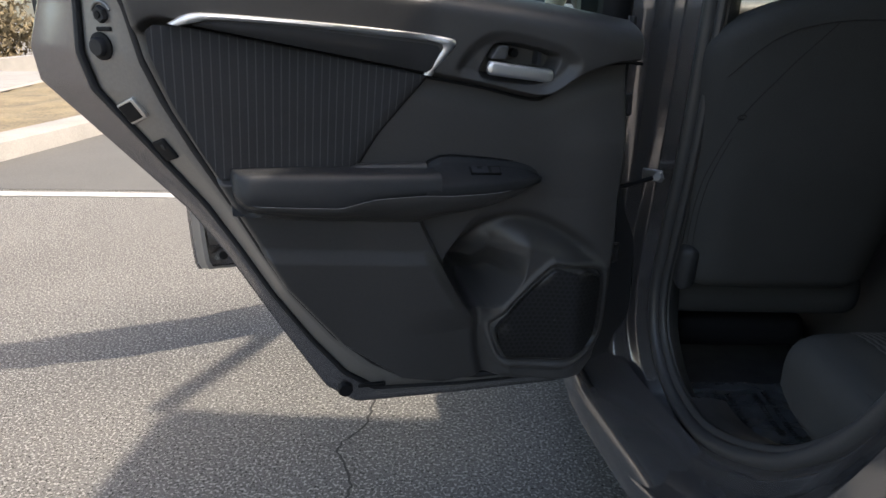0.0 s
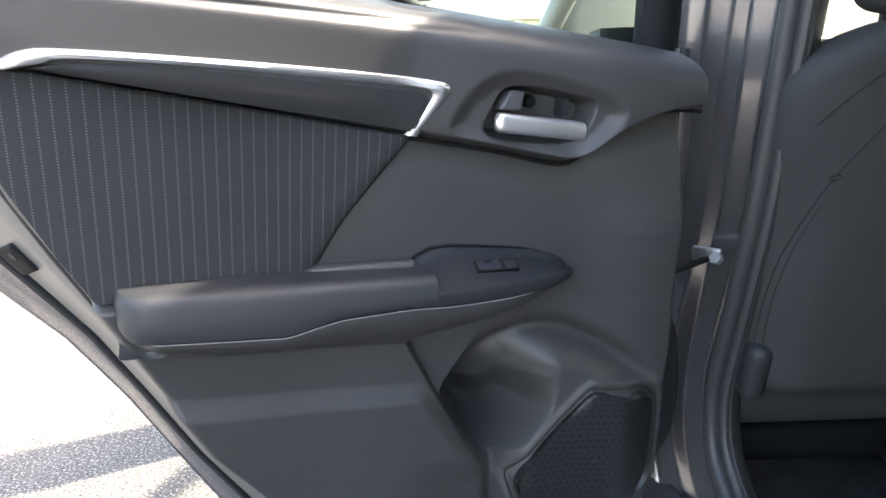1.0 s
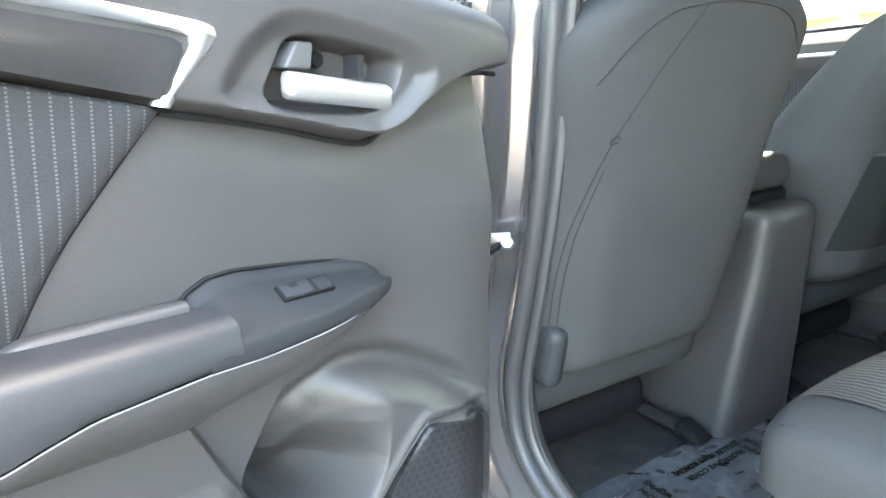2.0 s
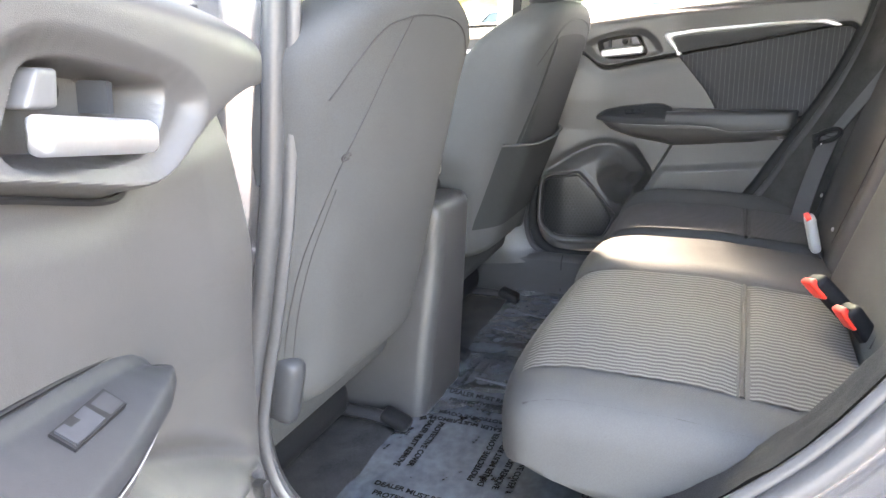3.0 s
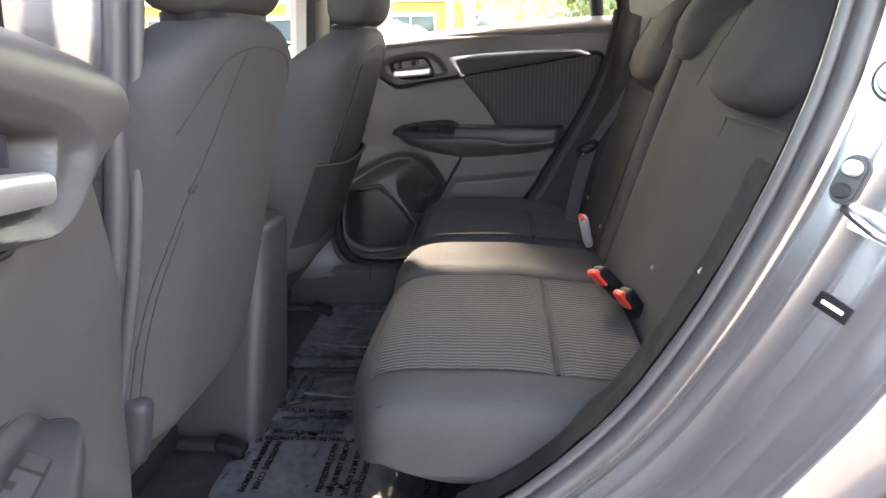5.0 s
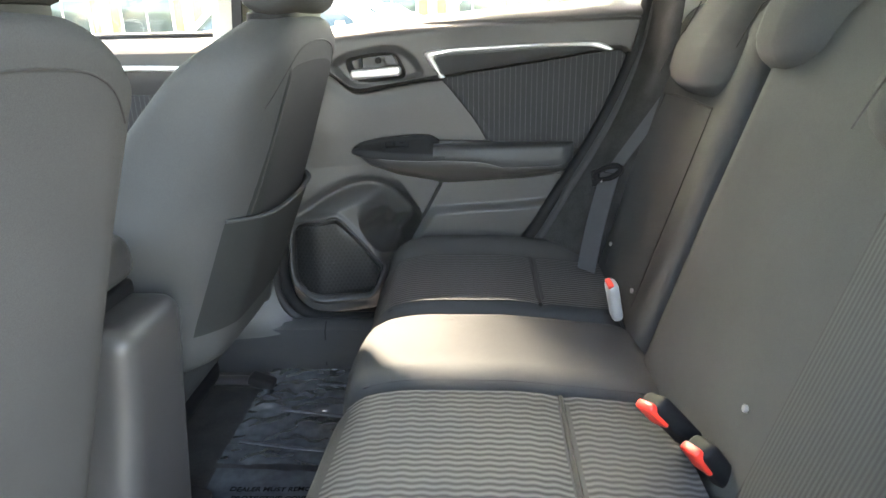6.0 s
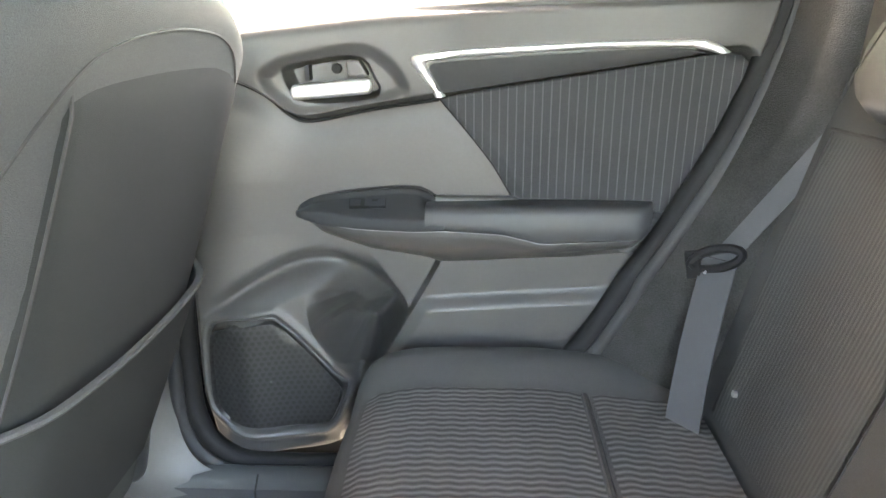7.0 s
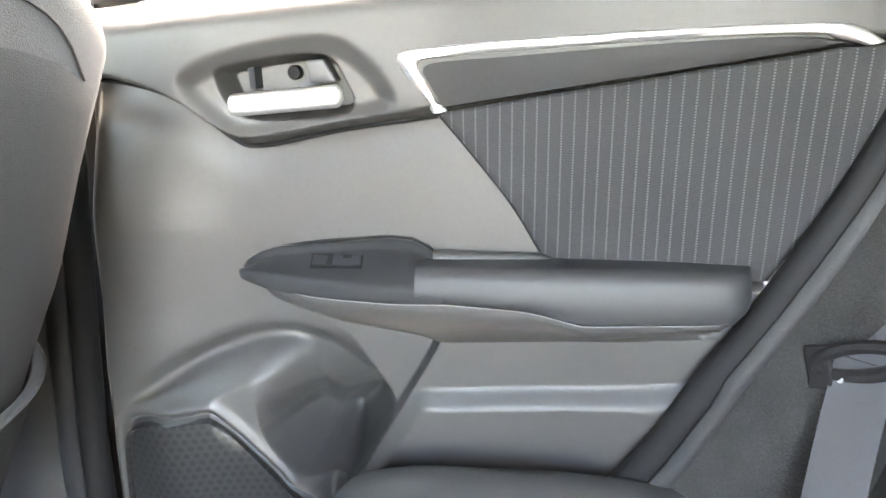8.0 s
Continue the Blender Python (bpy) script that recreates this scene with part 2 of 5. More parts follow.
def moved(data, m):
    return [m @ Vector(v) for v in data[0]], data[1]


def tube(path, rx, ry=None, seg=10, closed=False):
    """A round bar along a path."""
    p = np.array(path, float)
    ry = ry or rx
    rings = []
    n = len(p)
    up = np.array([0.0, 0.0, 1.0])
    side = None
    for i in range(n):
        a, b = p[(i - 1) % n] if closed or i else p[0], p[(i + 1) % n] if closed or i < n - 1 else p[-1]
        t = (b - a) / (np.linalg.norm(b - a) + 1e-9)
        if side is None:
            side = np.cross(t, up)
            if np.linalg.norm(side) < 0.1:
                side = np.cross(t, (1.0, 0, 0))
        side = side - t * (side @ t)
        side /= np.linalg.norm(side)
        over = np.cross(side, t)
        rings.append([p[i] + rx * math.cos(q) * side + ry * math.sin(q) * over for q in np.linspace(0, 2 * math.pi, seg, endpoint=False)])
    if closed:
        rings.append(rings[0])
    return loft(rings, True, not closed)


def rbox(h, r, n=6, shape=None, k=4):
    """A box of half sizes h with rounded edges of radius r, n steps across, bent by shape(x, y, z)."""
    ax = []
    for s in h:
        e = [r * (1 - math.cos(a)) for a in np.linspace(0, math.pi / 2, k)]
        ax.append(np.array([-s + q for q in e] + list(np.linspace(-s + r, s - r, n + 2)[1:-1]) + [s - q for q in e[::-1]]))
    index, verts, faces = {}, [], []

    def vert(p):
        key = tuple(round(c, 6) for c in p)
        if key not in index:
            p = np.array(p)
            inner = np.clip(p, -(np.array(h) - r), np.array(h) - r)
            e = p - inner
            ln = np.linalg.norm(e)
            q = inner + (e / ln * r if ln > 1e-9 else 0)
            index[key] = len(verts)
            verts.append(shape(*q) if shape else q)
        return index[key]

    for a in range(3):
        b, c = (a + 1) % 3, (a + 2) % 3
        for sgn in (-1, 1):
            for i in range(len(ax[b]) - 1):
                for j in range(len(ax[c]) - 1):
                    quad = []
                    for di, dj in ((0, 0), (1, 0), (1, 1), (0, 1)):
                        p = [0, 0, 0]
                        p[a], p[b], p[c] = sgn * h[a], ax[b][i + di], ax[c][j + dj]
                        quad.append(vert(p))
                    faces.append(tuple(quad if sgn > 0 else quad[::-1]))
    return verts, faces


def at(data, x, y, z, rx=0, ry=0, rz=0):
    return moved(data, pose(x, y, z, rx, ry, rz))


def prism(poly, w0, w1, place):
    """A flat piece with the outline poly, between two depths; place(a, b, w) gives the point."""
    n = len(poly)
    verts = [place(a, b, w0) for a, b in poly] + [place(a, b, w1) for a, b in poly]
    faces = [tuple(range(n))[::-1], tuple(range(n, 2 * n))] + [(i, (i + 1) % n, n + (i + 1) % n, n + i) for i in range(n)]
    return verts, faces


def disc(r, depth, seg=24, inner=0.0):
    """A stubby round piece along z with a softened rim."""
    rings = []
    for z, q in ((0, r), (depth * 0.7, r), (depth, r * 0.86), (depth, max(inner, 1e-4))):
        rings.append([(q * math.cos(a), q * math.sin(a), z) for a in np.linspace(0, 2 * math.pi, seg, endpoint=False)])
    return loft(rings, True)


def inside(poly, u, v):
    """Signed distance to a polygon: negative within."""
    p = np.array(poly, float)
    best = np.full(u.shape, 9.0)
    sgn = np.ones(u.shape)
    for (x1, y1), (x2, y2) in zip(p, np.roll(p, -1, 0)):
        ex, ey = x2 - x1, y2 - y1
        t = np.clip(((u - x1) * ex + (v - y1) * ey) / (ex * ex + ey * ey), 0, 1)
        best = np.minimum(best, (u - x1 - t * ex) ** 2 + (v - y1 - t * ey) ** 2)
        c1, c2, c3 = v >= y1, v < y2, ex * (v - y1) > ey * (u - x1)
        flip = (c1 & c2 & c3) | (~c1 & ~c2 & ~c3)
        sgn = np.where(flip, -sgn, sgn)
    return sgn * np.sqrt(best)


def step(d, width):
    """0 outside to 1 inside, over width metres from the edge inwards."""
    t = np.clip(-d / width + 0.3, 0, 1)
    return t * t * (3 - 2 * t)

# ---------------------------------------------------------------- rear doors
# u: rearwards from the panel's front edge, v: height, w: towards the cabin
PAD = [(-0.10, 0.932), (0.02, 0.932), (0.061, 0.924), (0.108, 0.903), (0.144, 0.873), (0.171, 0.866), (0.255, 0.881), (0.345, 0.893),
       (0.357, 0.897), (0.462, 0.913), (0.582, 0.932), (0.691, 0.949), (0.722, 0.951), (0.74, 0.93), (0.90, 0.93), (0.90, 1.2), (-0.10, 1.2)]
BOWL = [(0.113, 0.93), (0.146, 0.949), (0.232, 0.963), (0.262, 0.958), (0.290, 0.935), (0.309, 0.899), (0.255, 0.886), (0.171, 0.872), (0.15, 0.878), (0.118, 0.91)]
CUP = [(0.142, 0.933), (0.152, 0.939), (0.217, 0.949), (0.248, 0.946), (0.259, 0.921), (0.267, 0.904), (0.258, 0.893), (0.165, 0.889), (0.147, 0.913)]
SCOOP = [(0.205, 0.680), (0.165, 0.668), (0.140, 0.630), (0.146, 0.580), (0.150, 0.548), (0.197, 0.488), (0.240, 0.488), (0.270, 0.535), (0.298, 0.580), (0.268, 0.628), (0.242, 0.668)]
POD = [(-0.10, 0.555), (0.0, 0.600), (0.07, 0.642), (0.13, 0.668), (0.185, 0.672), (0.222, 0.656), (0.248, 0.632), (0.284, 0.575), (0.258, 0.525), (0.225, 0.485),
       (0.225, 0.42), (0.19, 0.30), (-0.10, 0.30)]
BAND = [(0.338, 0.660), (0.322, 0.630), (0.304, 0.598), (0.256, 0.516), (0.232, 0.486), (0.215, 0.40), (0.205, 0.30), (0.80, 0.30), (0.80, 0.74), (0.36, 0.74)]
LOW_PAD = [(0.318, 0.604), (0.356, 0.604), (0.472, 0.613), (0.583, 0.627), (0.70, 0.67), (0.70, 0.30), (0.20, 0.30), (0.222, 0.475), (0.25, 0.500), (0.294, 0.565)]
SPEAKER = [(-0.004, 0.552), (0.008, 0.568), (0.092, 0.580), (0.102, 0.575), (0.192, 0.466), (0.194, 0.45), (0.174, 0.404), (0.16, 0.396), (0.04, 0.392), (-0.004, 0.42), (-0.012, 0.45)]
FRONT_V, FRONT_U = (0.345, 0.38, 0.457, 0.642, 0.847, 0.93, 1.06), (0.012, -0.020, -0.032, -0.025, -0.004, 0.008, 0.006)
REAR_V = (0.345, 0.374, 0.452, 0.51, 0.563, 0.62, 0.725, 0.825, 0.893, 0.96, 1.06)
REAR_U = (0.262, 0.365, 0.468, 0.515, 0.558, 0.59, 0.648, 0.705, 0.735, 0.752, 0.775)


def rounded(poly, cut=0.22):
    """The polygon with its corners cut twice."""
    p = np.array(poly, float)
    for _ in range(2):
        q = np.roll(p, -1, 0)
        p = np.stack([p * (1 - cut) + q * cut, p * cut + q * (1 - cut)], 1).reshape(-1, 2)
    return p


PAD, BOWL, CUP, POD, LOW_PAD, SPEAKER, SCOOP = (rounded(p) for p in (PAD, BOWL, CUP, POD, LOW_PAD, SPEAKER, SCOOP))


def eased(xs, ys, spread=0.022):
    """A soft line through the values ys at xs."""
    t = np.linspace(-0.3, 1.1, 1401)
    k = np.exp(-(np.arange(-80, 81) / (spread * 1000)) ** 2)
    y = np.convolve(np.pad(np.interp(t, xs, ys), 80, mode="edge"), k / k.sum(), "valid")
    return lambda u: np.interp(u, t, y)


def belt(u):
    return 0.992 + 0.115 * u - 0.05 * u * u


pad_at = eased((0.0, 0.045, 0.125, 0.19, 0.25, 0.31, 0.35, 0.45, 0.60, 0.69, 0.78), (0.048, 0.050, 0.040, 0.027, 0.017, 0.010, 0.006, 0.020, 0.046, 0.058, 0.062))
base_at = eased((-0.04, 0.05, 0.134, 0.30, 0.45, 0.55, 0.65, 0.78), (0.016, 0.004, -0.006, -0.010, -0.010, 0.004, 0.026, 0.046), 0.04)


def panel_depth(u, v):
    d = inside(PAD, u, v)
    lift = np.maximum(pad_at(u) - base_at(u), 0.010)
    w = base_at(u) + lift * step(d, 0.012) - 0.005 * np.exp(-((d - 0.012) / 0.02) ** 2)
    # soft crease that sweeps forwards below the pad
    w += 0.007 * np.exp(-np.clip((v - (0.800 + 0.30 * np.clip(0.30 - u, 0, 1))) / 0.035, 0, 9) ** 2) * np.clip((0.26 - u) / 0.2, 0, 1) * np.clip((v - 0.70) / 0.08, 0, 1)
    w -= 0.012 * step(inside(BOWL, u, v), 0.022)
    w -= 0.034 * step(inside(CUP, u, v), 0.008)
    w -= 0.004 * np.exp(-((v - 0.998 - 0.02 * u) / 0.004) ** 2) * np.clip((u - 0.27) / 0.05, 0, 1)
    # round the speaker the panel dips first, then swells out
    s = -inside(POD, u, v)
    swell, front = np.clip((s - 0.014) / 0.042, 0, 1), np.clip((u + 0.030) / 0.09, 0, 1)
    w += (0.029 * swell * swell * (3 - 2 * swell) - 0.012 * np.exp(-((s - 0.012) / 0.012) ** 2)) * front * front * (3 - 2 * front)
    # the band and the lower pad have an edge beside the pocket only; further down they run out softly
    low = np.clip((0.505 - v) / 0.05, 0, 1)
    ease = np.clip((u - 0.10) / 0.30, 0, 1)
    ease = ease * ease * (3 - 2 * ease)
    w += 0.016 * ((1 - low) * step(inside(BAND, u, v), 0.008) + low * ease)
    w += 0.014 * ((1 - low) * step(inside(LOW_PAD, u, v), 0.024) + low * ease)
    # bottle trough, open above and deepest at its foot
    soft = np.clip((v - 0.550) / 0.05, 0, 1) * np.clip((0.26 - u) / 0.06, 0, 1)
    t = np.clip(-inside(SCOOP, u, v) / (0.044 + 0.030 * soft), 0, 1)
    w -= t * ((1 - soft) * (2 - t) + soft * t * (3 - 2 * t)) * (0.010 * np.clip((0.680 - v) / 0.02, 0, 1) + 0.138 * np.clip((0.672 - v) / 0.17, 0, 1) ** 1.35)
    ring = inside(SPEAKER, u, v)
    w -= 0.007 * np.exp(-((ring - 0.001) / 0.0035) ** 2)
    w += 0.004 * np.exp(-((ring - 0.012) / 0.006) ** 2)
    w += 0.012 * np.exp(-((u - 0.02) / 0.08) ** 2) * np.clip((0.90 - v) / 0.1, 0, 1)
    top = np.clip((v - (belt(u) - 0.045)) / 0.045, 0, 1)
    w -= 0.055 * top ** 3
    return w


def rear_door(side, label, m):
    """side: 1 for the left-hand door, -1 for its mirror image."""
    door = thing("rear_door", label, "car door", m, group="rear doors")

    def put(u, v, w):
        return (u, side * w, v)

    # moulded panel
    nu, nv = 480, 440
    a, b = np.meshgrid(np.linspace(0, 1, nu), np.linspace(0, 1, nv))
    v0 = 0.345 + b * 0.69
    uf, ur = np.interp(v0, FRONT_V, FRONT_U), np.interp(v0, REAR_V, REAR_U)
    u = uf + a * (ur - uf)
    v = 0.345 + b * (belt(u) - 0.345)
    w = panel_depth(u, v)
    edge = np.minimum(np.minimum(a * (ur - uf), (1 - a) * (ur - uf)), v - 0.345)
    w -= 0.012 * (1 - np.clip(edge / 0.010, 0, 1)) ** 2
    u, v, w = (np.pad(q, 1, mode="edge") for q in (u, v, w))
    w[0], w[-1], w[:, 0], w[:, -1] = -0.045, -0.045, -0.045, -0.045
    part("door_panel", loft(np.stack([u, side * w, v], 2)), TRIM, door)

    # cloth insert
    nv, nu = 60, 90
    rows = []
    for b in np.linspace(0, 1, nv):
        v = 0.742 + b * (0.946 - 0.742)
        lo = np.interp(v, (0.742, 0.749, 0.802, 0.851, 0.893), (0.452, 0.449, 0.418, 0.380, 0.345)) if v < 0.893 else 0.345 + (v - 0.893) / 0.055 * 0.345
        hi = np.interp(v, (0.742, 0.787, 0.851, 0.91, 0.938, 0.946), (0.649, 0.674, 0.705, 0.726, 0.729, 0.720))
        hi = max(hi, lo + 0.002)
        row = []
        for a in np.linspace(0, 1, nu):
            q = lo + a * (hi - lo)
            e = min(q - lo, hi - q, (v - 0.742) + 0.01, (0.95 - v) + 0.01)
            row.append(put(q, v, base_at(q) + 0.002 + 0.006 * min(1, e / 0.02) ** 0.5 + 0.008 * b * b))
        rows.append(row)
    part("cloth_insert", loft(rows), STRIPED, door, "charcoal cloth with white dotted pinstripes")

    # black beads put in as shade lines below the pad and along the cloth
    gap = curve_pts([(-0.012, 0.929), (0.02, 0.929), (0.061, 0.921), (0.106, 0.900), (0.142, 0.870), (0.171, 0.863), (0.255, 0.878), (0.345, 0.890)], 90)
    part("pad_gap", tube([put(q[0], q[1], base_at(q[0]) + 0.0015) for q in gap], 0.0026, None, 6), BLACK, door)
    line = curve_pts([(0.346, 0.892), (0.380, 0.851), (0.418, 0.802), (0.449, 0.750), (0.455, 0.744)], 40)
    part("cloth_shade_line", tube([put(q[0] - 0.001, q[1], base_at(q[0]) + 0.001) for q in line], 0.0018, None, 6), BLACK, door)

    # silver strip and the dark pad below it
    outer = curve_pts([(0.341, 0.893), (0.316, 0.930), (0.310, 0.944), (0.326, 0.951), (0.411, 0.957), (0.552, 0.963), (0.65, 0.965), (0.68, 0.962), (0.702, 0.950)], 80)
    inner = curve_pts([(0.354, 0.895), (0.334, 0.925), (0.329, 0.936), (0.340, 0.9425), (0.411, 0.947), (0.552, 0.955), (0.645, 0.957), (0.668, 0.953), (0.690, 0.9475)], 80)
    rings = []
    for f, h in ((0, 0.032), (0.0, 0.0370), (0.15, 0.0395), (0.5, 0.0405), (0.85, 0.0393), (1, 0.0372), (1, 0.032)):
        rings.append([put(*(p + (q - p) * f), pad_at(p[0]) - 0.036 + h - 0.007 * np.clip((0.944 - p[1]) / 0.05, 0, 1)) for p, q in zip(outer, inner)])
    part("silver_strip", loft(rings), SATIN, door, "satin silver strip")
    top = curve_pts([(0.332, 0.932), (0.341, 0.941), (0.411, 0.9455), (0.552, 0.9535), (0.64, 0.9555), (0.668, 0.951)], 60)
    low = curve_pts([(0.353, 0.898), (0.357, 0.898), (0.44, 0.911), (0.56, 0.930), (0.64, 0.943), (0.676, 0.9485)], 60)
    rings = [[put(*(p + (q - p) * f), pad_at(p[0]) - 0.0015 + h) for p, q in zip(top, low)] for f, h in ((0, -0.006), (0.06, 0.002), (0.3, 0.004), (0.7, 0.004), (0.95, 0.002), (1, -0.012))]
    part("accent_pad", loft(rings), SOFT_PAD, door)

    # handle
    lever = []
    for a in np.linspace(0, 1, 34):
        q = 0.149 + a * 0.110
        hi, lo = 0.914 + 0.008 * a, 0.8925 + 0.008 * a
        e = min(a, 1 - a) / 0.07
        s = math.sqrt(1 - (1 - min(1, e)) ** 2)
        mid, half = (hi + lo) / 2, (hi - lo) / 2 * (0.35 + 0.65 * s)
        ring = []
        for t in np.linspace(0, 2 * math.pi, 28, endpoint=False):
            c, n = math.cos(t), math.sin(t)
            ring.append(put(q, mid + half * math.copysign(abs(c) ** 0.55, c), 0.018 - 0.005 * a + 0.0065 * (0.3 + 0.7 * s) * math.copysign(abs(n) ** 0.7, n) + 0.0016 * (1 - c * c)))
        lever.append(ring)
    handle = part("handle_lever", loft(lever, True, True), SATIN, door, "satin silver pull lever")
    part("lever_arm", prism([(0.166, 0.918), (0.172, 0.918), (0.172, 0.938), (0.166, 0.937)], -0.018, 0.004, put), SWITCH_GREY, handle)
    tab = rbox((0.011, 0.012, 0.010), 0.003, 3)
    part("lock_tab", ([put(0.235 + p[0] * (1 - 22 * p[2]) - 0.35 * p[2], 0.9335 + p[2] * 1.05, -0.004 + p[1]) for p in tab[0]], tab[1]), TAB, door, "dull silver lock tab")
    knob = disc(0.007, 0.010)
    part("screw_cap", ([put(0.206 + p[0], 0.932 + p[1], p[2] - 0.018) for p in knob[0]], knob[1]), BLACK, door)

    # armrest: switch pod, cushion and underside
    def pod_rings():
        for q in np.linspace(0.140, 0.352, 60):
            ti = np.interp(q, (0.136, 0.143, 0.156, 0.175, 0.228, 0.292, 0.316, 0.332, 0.344, 0.352), (0.739, 0.747, 0.754, 0.759, 0.7645, 0.769, 0.767, 0.759, 0.747, 0.745))
            wo = np.interp(q, (0.136, 0.139, 0.145, 0.157, 0.18, 0.25, 0.352), (0.006, 0.014, 0.021, 0.028, 0.035, 0.046, 0.055))
            vo = np.interp(q, (0.138, 0.159, 0.18, 0.219, 0.307, 0.352), (0.736, 0.733, 0.728, 0.724, 0.721, 0.722))
            c0 = min(1, (ti - vo) / 0.034)
            # a flat top face with a crisp rim and a short upright wall below it
            top, rim = np.array((ti - 0.008, 0.003)), np.array((vo + 0.016 * c0, wo * 0.93))
            keys = [(ti - 0.02, -0.04), (ti - 0.003, -0.010), (ti, -0.005), (ti - 0.003, -0.001), top] + [tuple(top + (rim - top) * f) for f in (0.25, 0.5, 0.75, 0.94)]
            keys += [tuple(rim), (vo + 0.0135 * c0, wo * 0.975), (vo + 0.008 * c0, wo * 1.0), (vo, wo), (vo - 0.004, wo * 0.92)]
            yield [put(q, *c) for c in curve_pts([tuple(c) for c in keys], 44)]
    rings = np.array(list(pod_rings()))
    nose = rings[0].mean(0)
    rings = [nose + (rings[0] - nose) * 0.02 + (-0.0035, 0, 0), nose + (rings[0] - nose) * 0.6 + (-0.0025, 0, 0)] + list(rings)
    part("switch_pod", loft(rings), POD_TRIM, door)
    # black bead that stands for the shade line behind the pod
    rim = [put(q, np.interp(q, (0.143, 0.156, 0.175, 0.228, 0.292, 0.316, 0.332, 0.344), (0.750, 0.755, 0.759, 0.7645, 0.769, 0.767, 0.759, 0.747)) + 0.0012, base_at(q) + 0.0008) for q in np.linspace(0.143, 0.344, 50)]
    part("pod_gap", tube(rim, 0.0016, None, 6), BLACK, door)
    # switch let into the top face: a dark frame, a grey rocker and the finger hollow
    def on_top(p, q, h):
        return (p, side * (q + 0.45 * h), 0.7622 - 0.51 * q + h)
    switch = part("window_switch", prism([(0.217, 0.0115), (0.270, 0.0125), (0.271, 0.0275), (0.219, 0.0265)], -0.004, 0.0010, on_top), BLACK, door)
    part("rocker", prism([(0.240, 0.013), (0.254, 0.0133), (0.268, 0.0137), (0.269, 0.0263), (0.255, 0.026), (0.241, 0.0257)], -0.003, 0.0024, lambda p, q, h: on_top(p, q, h - 0.0020 * (1 - abs(p - 0.254) / 0.014))), SWITCH_GREY, switch, "grey rocker")
    part("finger_hollow", prism([(0.2195, 0.0135), (0.2385, 0.0138), (0.2395, 0.0255), (0.2205, 0.0252)], -0.003, 0.0016, lambda p, q, h: on_top(p, q, h - 0.04 * max(0, p - 0.2195))), POD_TRIM, switch)

    def cushion_rings():
        for q in np.linspace(0.326, 0.634, 60):
            e = np.clip((0.634 - q) / 0.03, 0, 1)
            s = math.sqrt(1 - (1 - e) ** 2) * 0.75 + 0.25
            seam = np.interp(q, (0.326, 0.354, 0.429, 0.455, 0.481, 0.613, 0.634), (0.724, 0.724, 0.720, 0.714, 0.707, 0.714, 0.727))
            wo = np.interp(q, (0.326, 0.45, 0.634), (0.052, 0.058, 0.064)) * s + (1 - s) * 0.02
            lift = 0.004 * np.clip((q - 0.35) / 0.25, 0, 1)
            keys = [(0.735, -0.03), (0.748 + lift, -0.014), (0.751 + lift, 0.004), (0.753 + lift, wo * 0.6), (0.752 + lift, wo * 0.80),
                    (0.747 + lift, wo * 0.93), (0.738, wo * 0.99), ((seam + 0.738) / 2, wo * 1.02), (seam, wo), (seam - 0.003, wo * 0.94)]
            yield [put(q, *c) for c in curve_pts(keys, 30)]
    rings = list(cushion_rings())
    tip = np.mean(rings[-1], axis=0) + (0.003, 0, 0)
    part("armrest_cushion", loft(rings + [[tuple(tip + (np.array(p) - tip) * 0.5) for p in rings[-1]], [tuple(tip)] * len(rings[-1])]), TRIM_BLUE, door, "padded dark blue-grey armrest cushion")

    # narrow ledge between the panel and the cushion, from the pod to the cloth
    ledge = []
    for q in np.linspace(0.338, 0.470, 24):
        drop = 0.012 * np.clip((q - 0.44) / 0.03, 0, 1) ** 2 + 0.002 * (q - 0.338) / 0.13
        ledge.append([put(q, v - drop, w) for v, w in curve_pts([(0.744, -0.030), (0.7555, -0.012), (0.7580, -0.004), (0.7570, 0.003), (0.7530, 0.0060), (0.7440, 0.007)], 14)])
    part("armrest_ledge", loft(ledge), TRIM, door)

    def under_rings():
        for q in np.linspace(0.142, 0.633, 70):
            seam = np.interp(q, (0.142, 0.159, 0.18, 0.219, 0.307, 0.354, 0.429, 0.455, 0.481, 0.613, 0.634), (0.742, 0.738, 0.728, 0.722, 0.719, 0.721, 0.717, 0.711, 0.704, 0.711, 0.724))
            wo = np.interp(q, (0.142, 0.16, 0.19, 0.25, 0.352, 0.5, 0.60, 0.634), (0.000, 0.021, 0.033, 0.045, 0.054, 0.058, 0.060, 0.034))
            bot = np.interp(q, (0.142, 0.176, 0.244, 0.336, 0.414, 0.524, 0.634), (0.734, 0.702, 0.678, 0.662, 0.665, 0.674, 0.690))
            foot = base_at(q) + 0.016 * np.clip((q - 0.325) / 0.02, 0, 1)
            keys = [(seam, wo), (seam - 0.15 * (seam - bot), wo * 0.99), (seam - 0.4 * (seam - bot), wo * 0.86), (seam - 0.65 * (seam - bot), wo * 0.62),
                    (seam - 0.85 * (seam - bot), wo * 0.34 + foot * 0.5), (bot, foot + 0.001), (bot - 0.004, -0.03)]
            yield [put(q, *c) for c in curve_pts(keys, 26)]
    rings = list(under_rings())
    tip = np.mean(rings[-1], axis=0) + (0.002, 0, 0)
    part("armrest_underside", loft(rings + [[tuple(tip)] * len(rings[-1])]), TRIM, door)
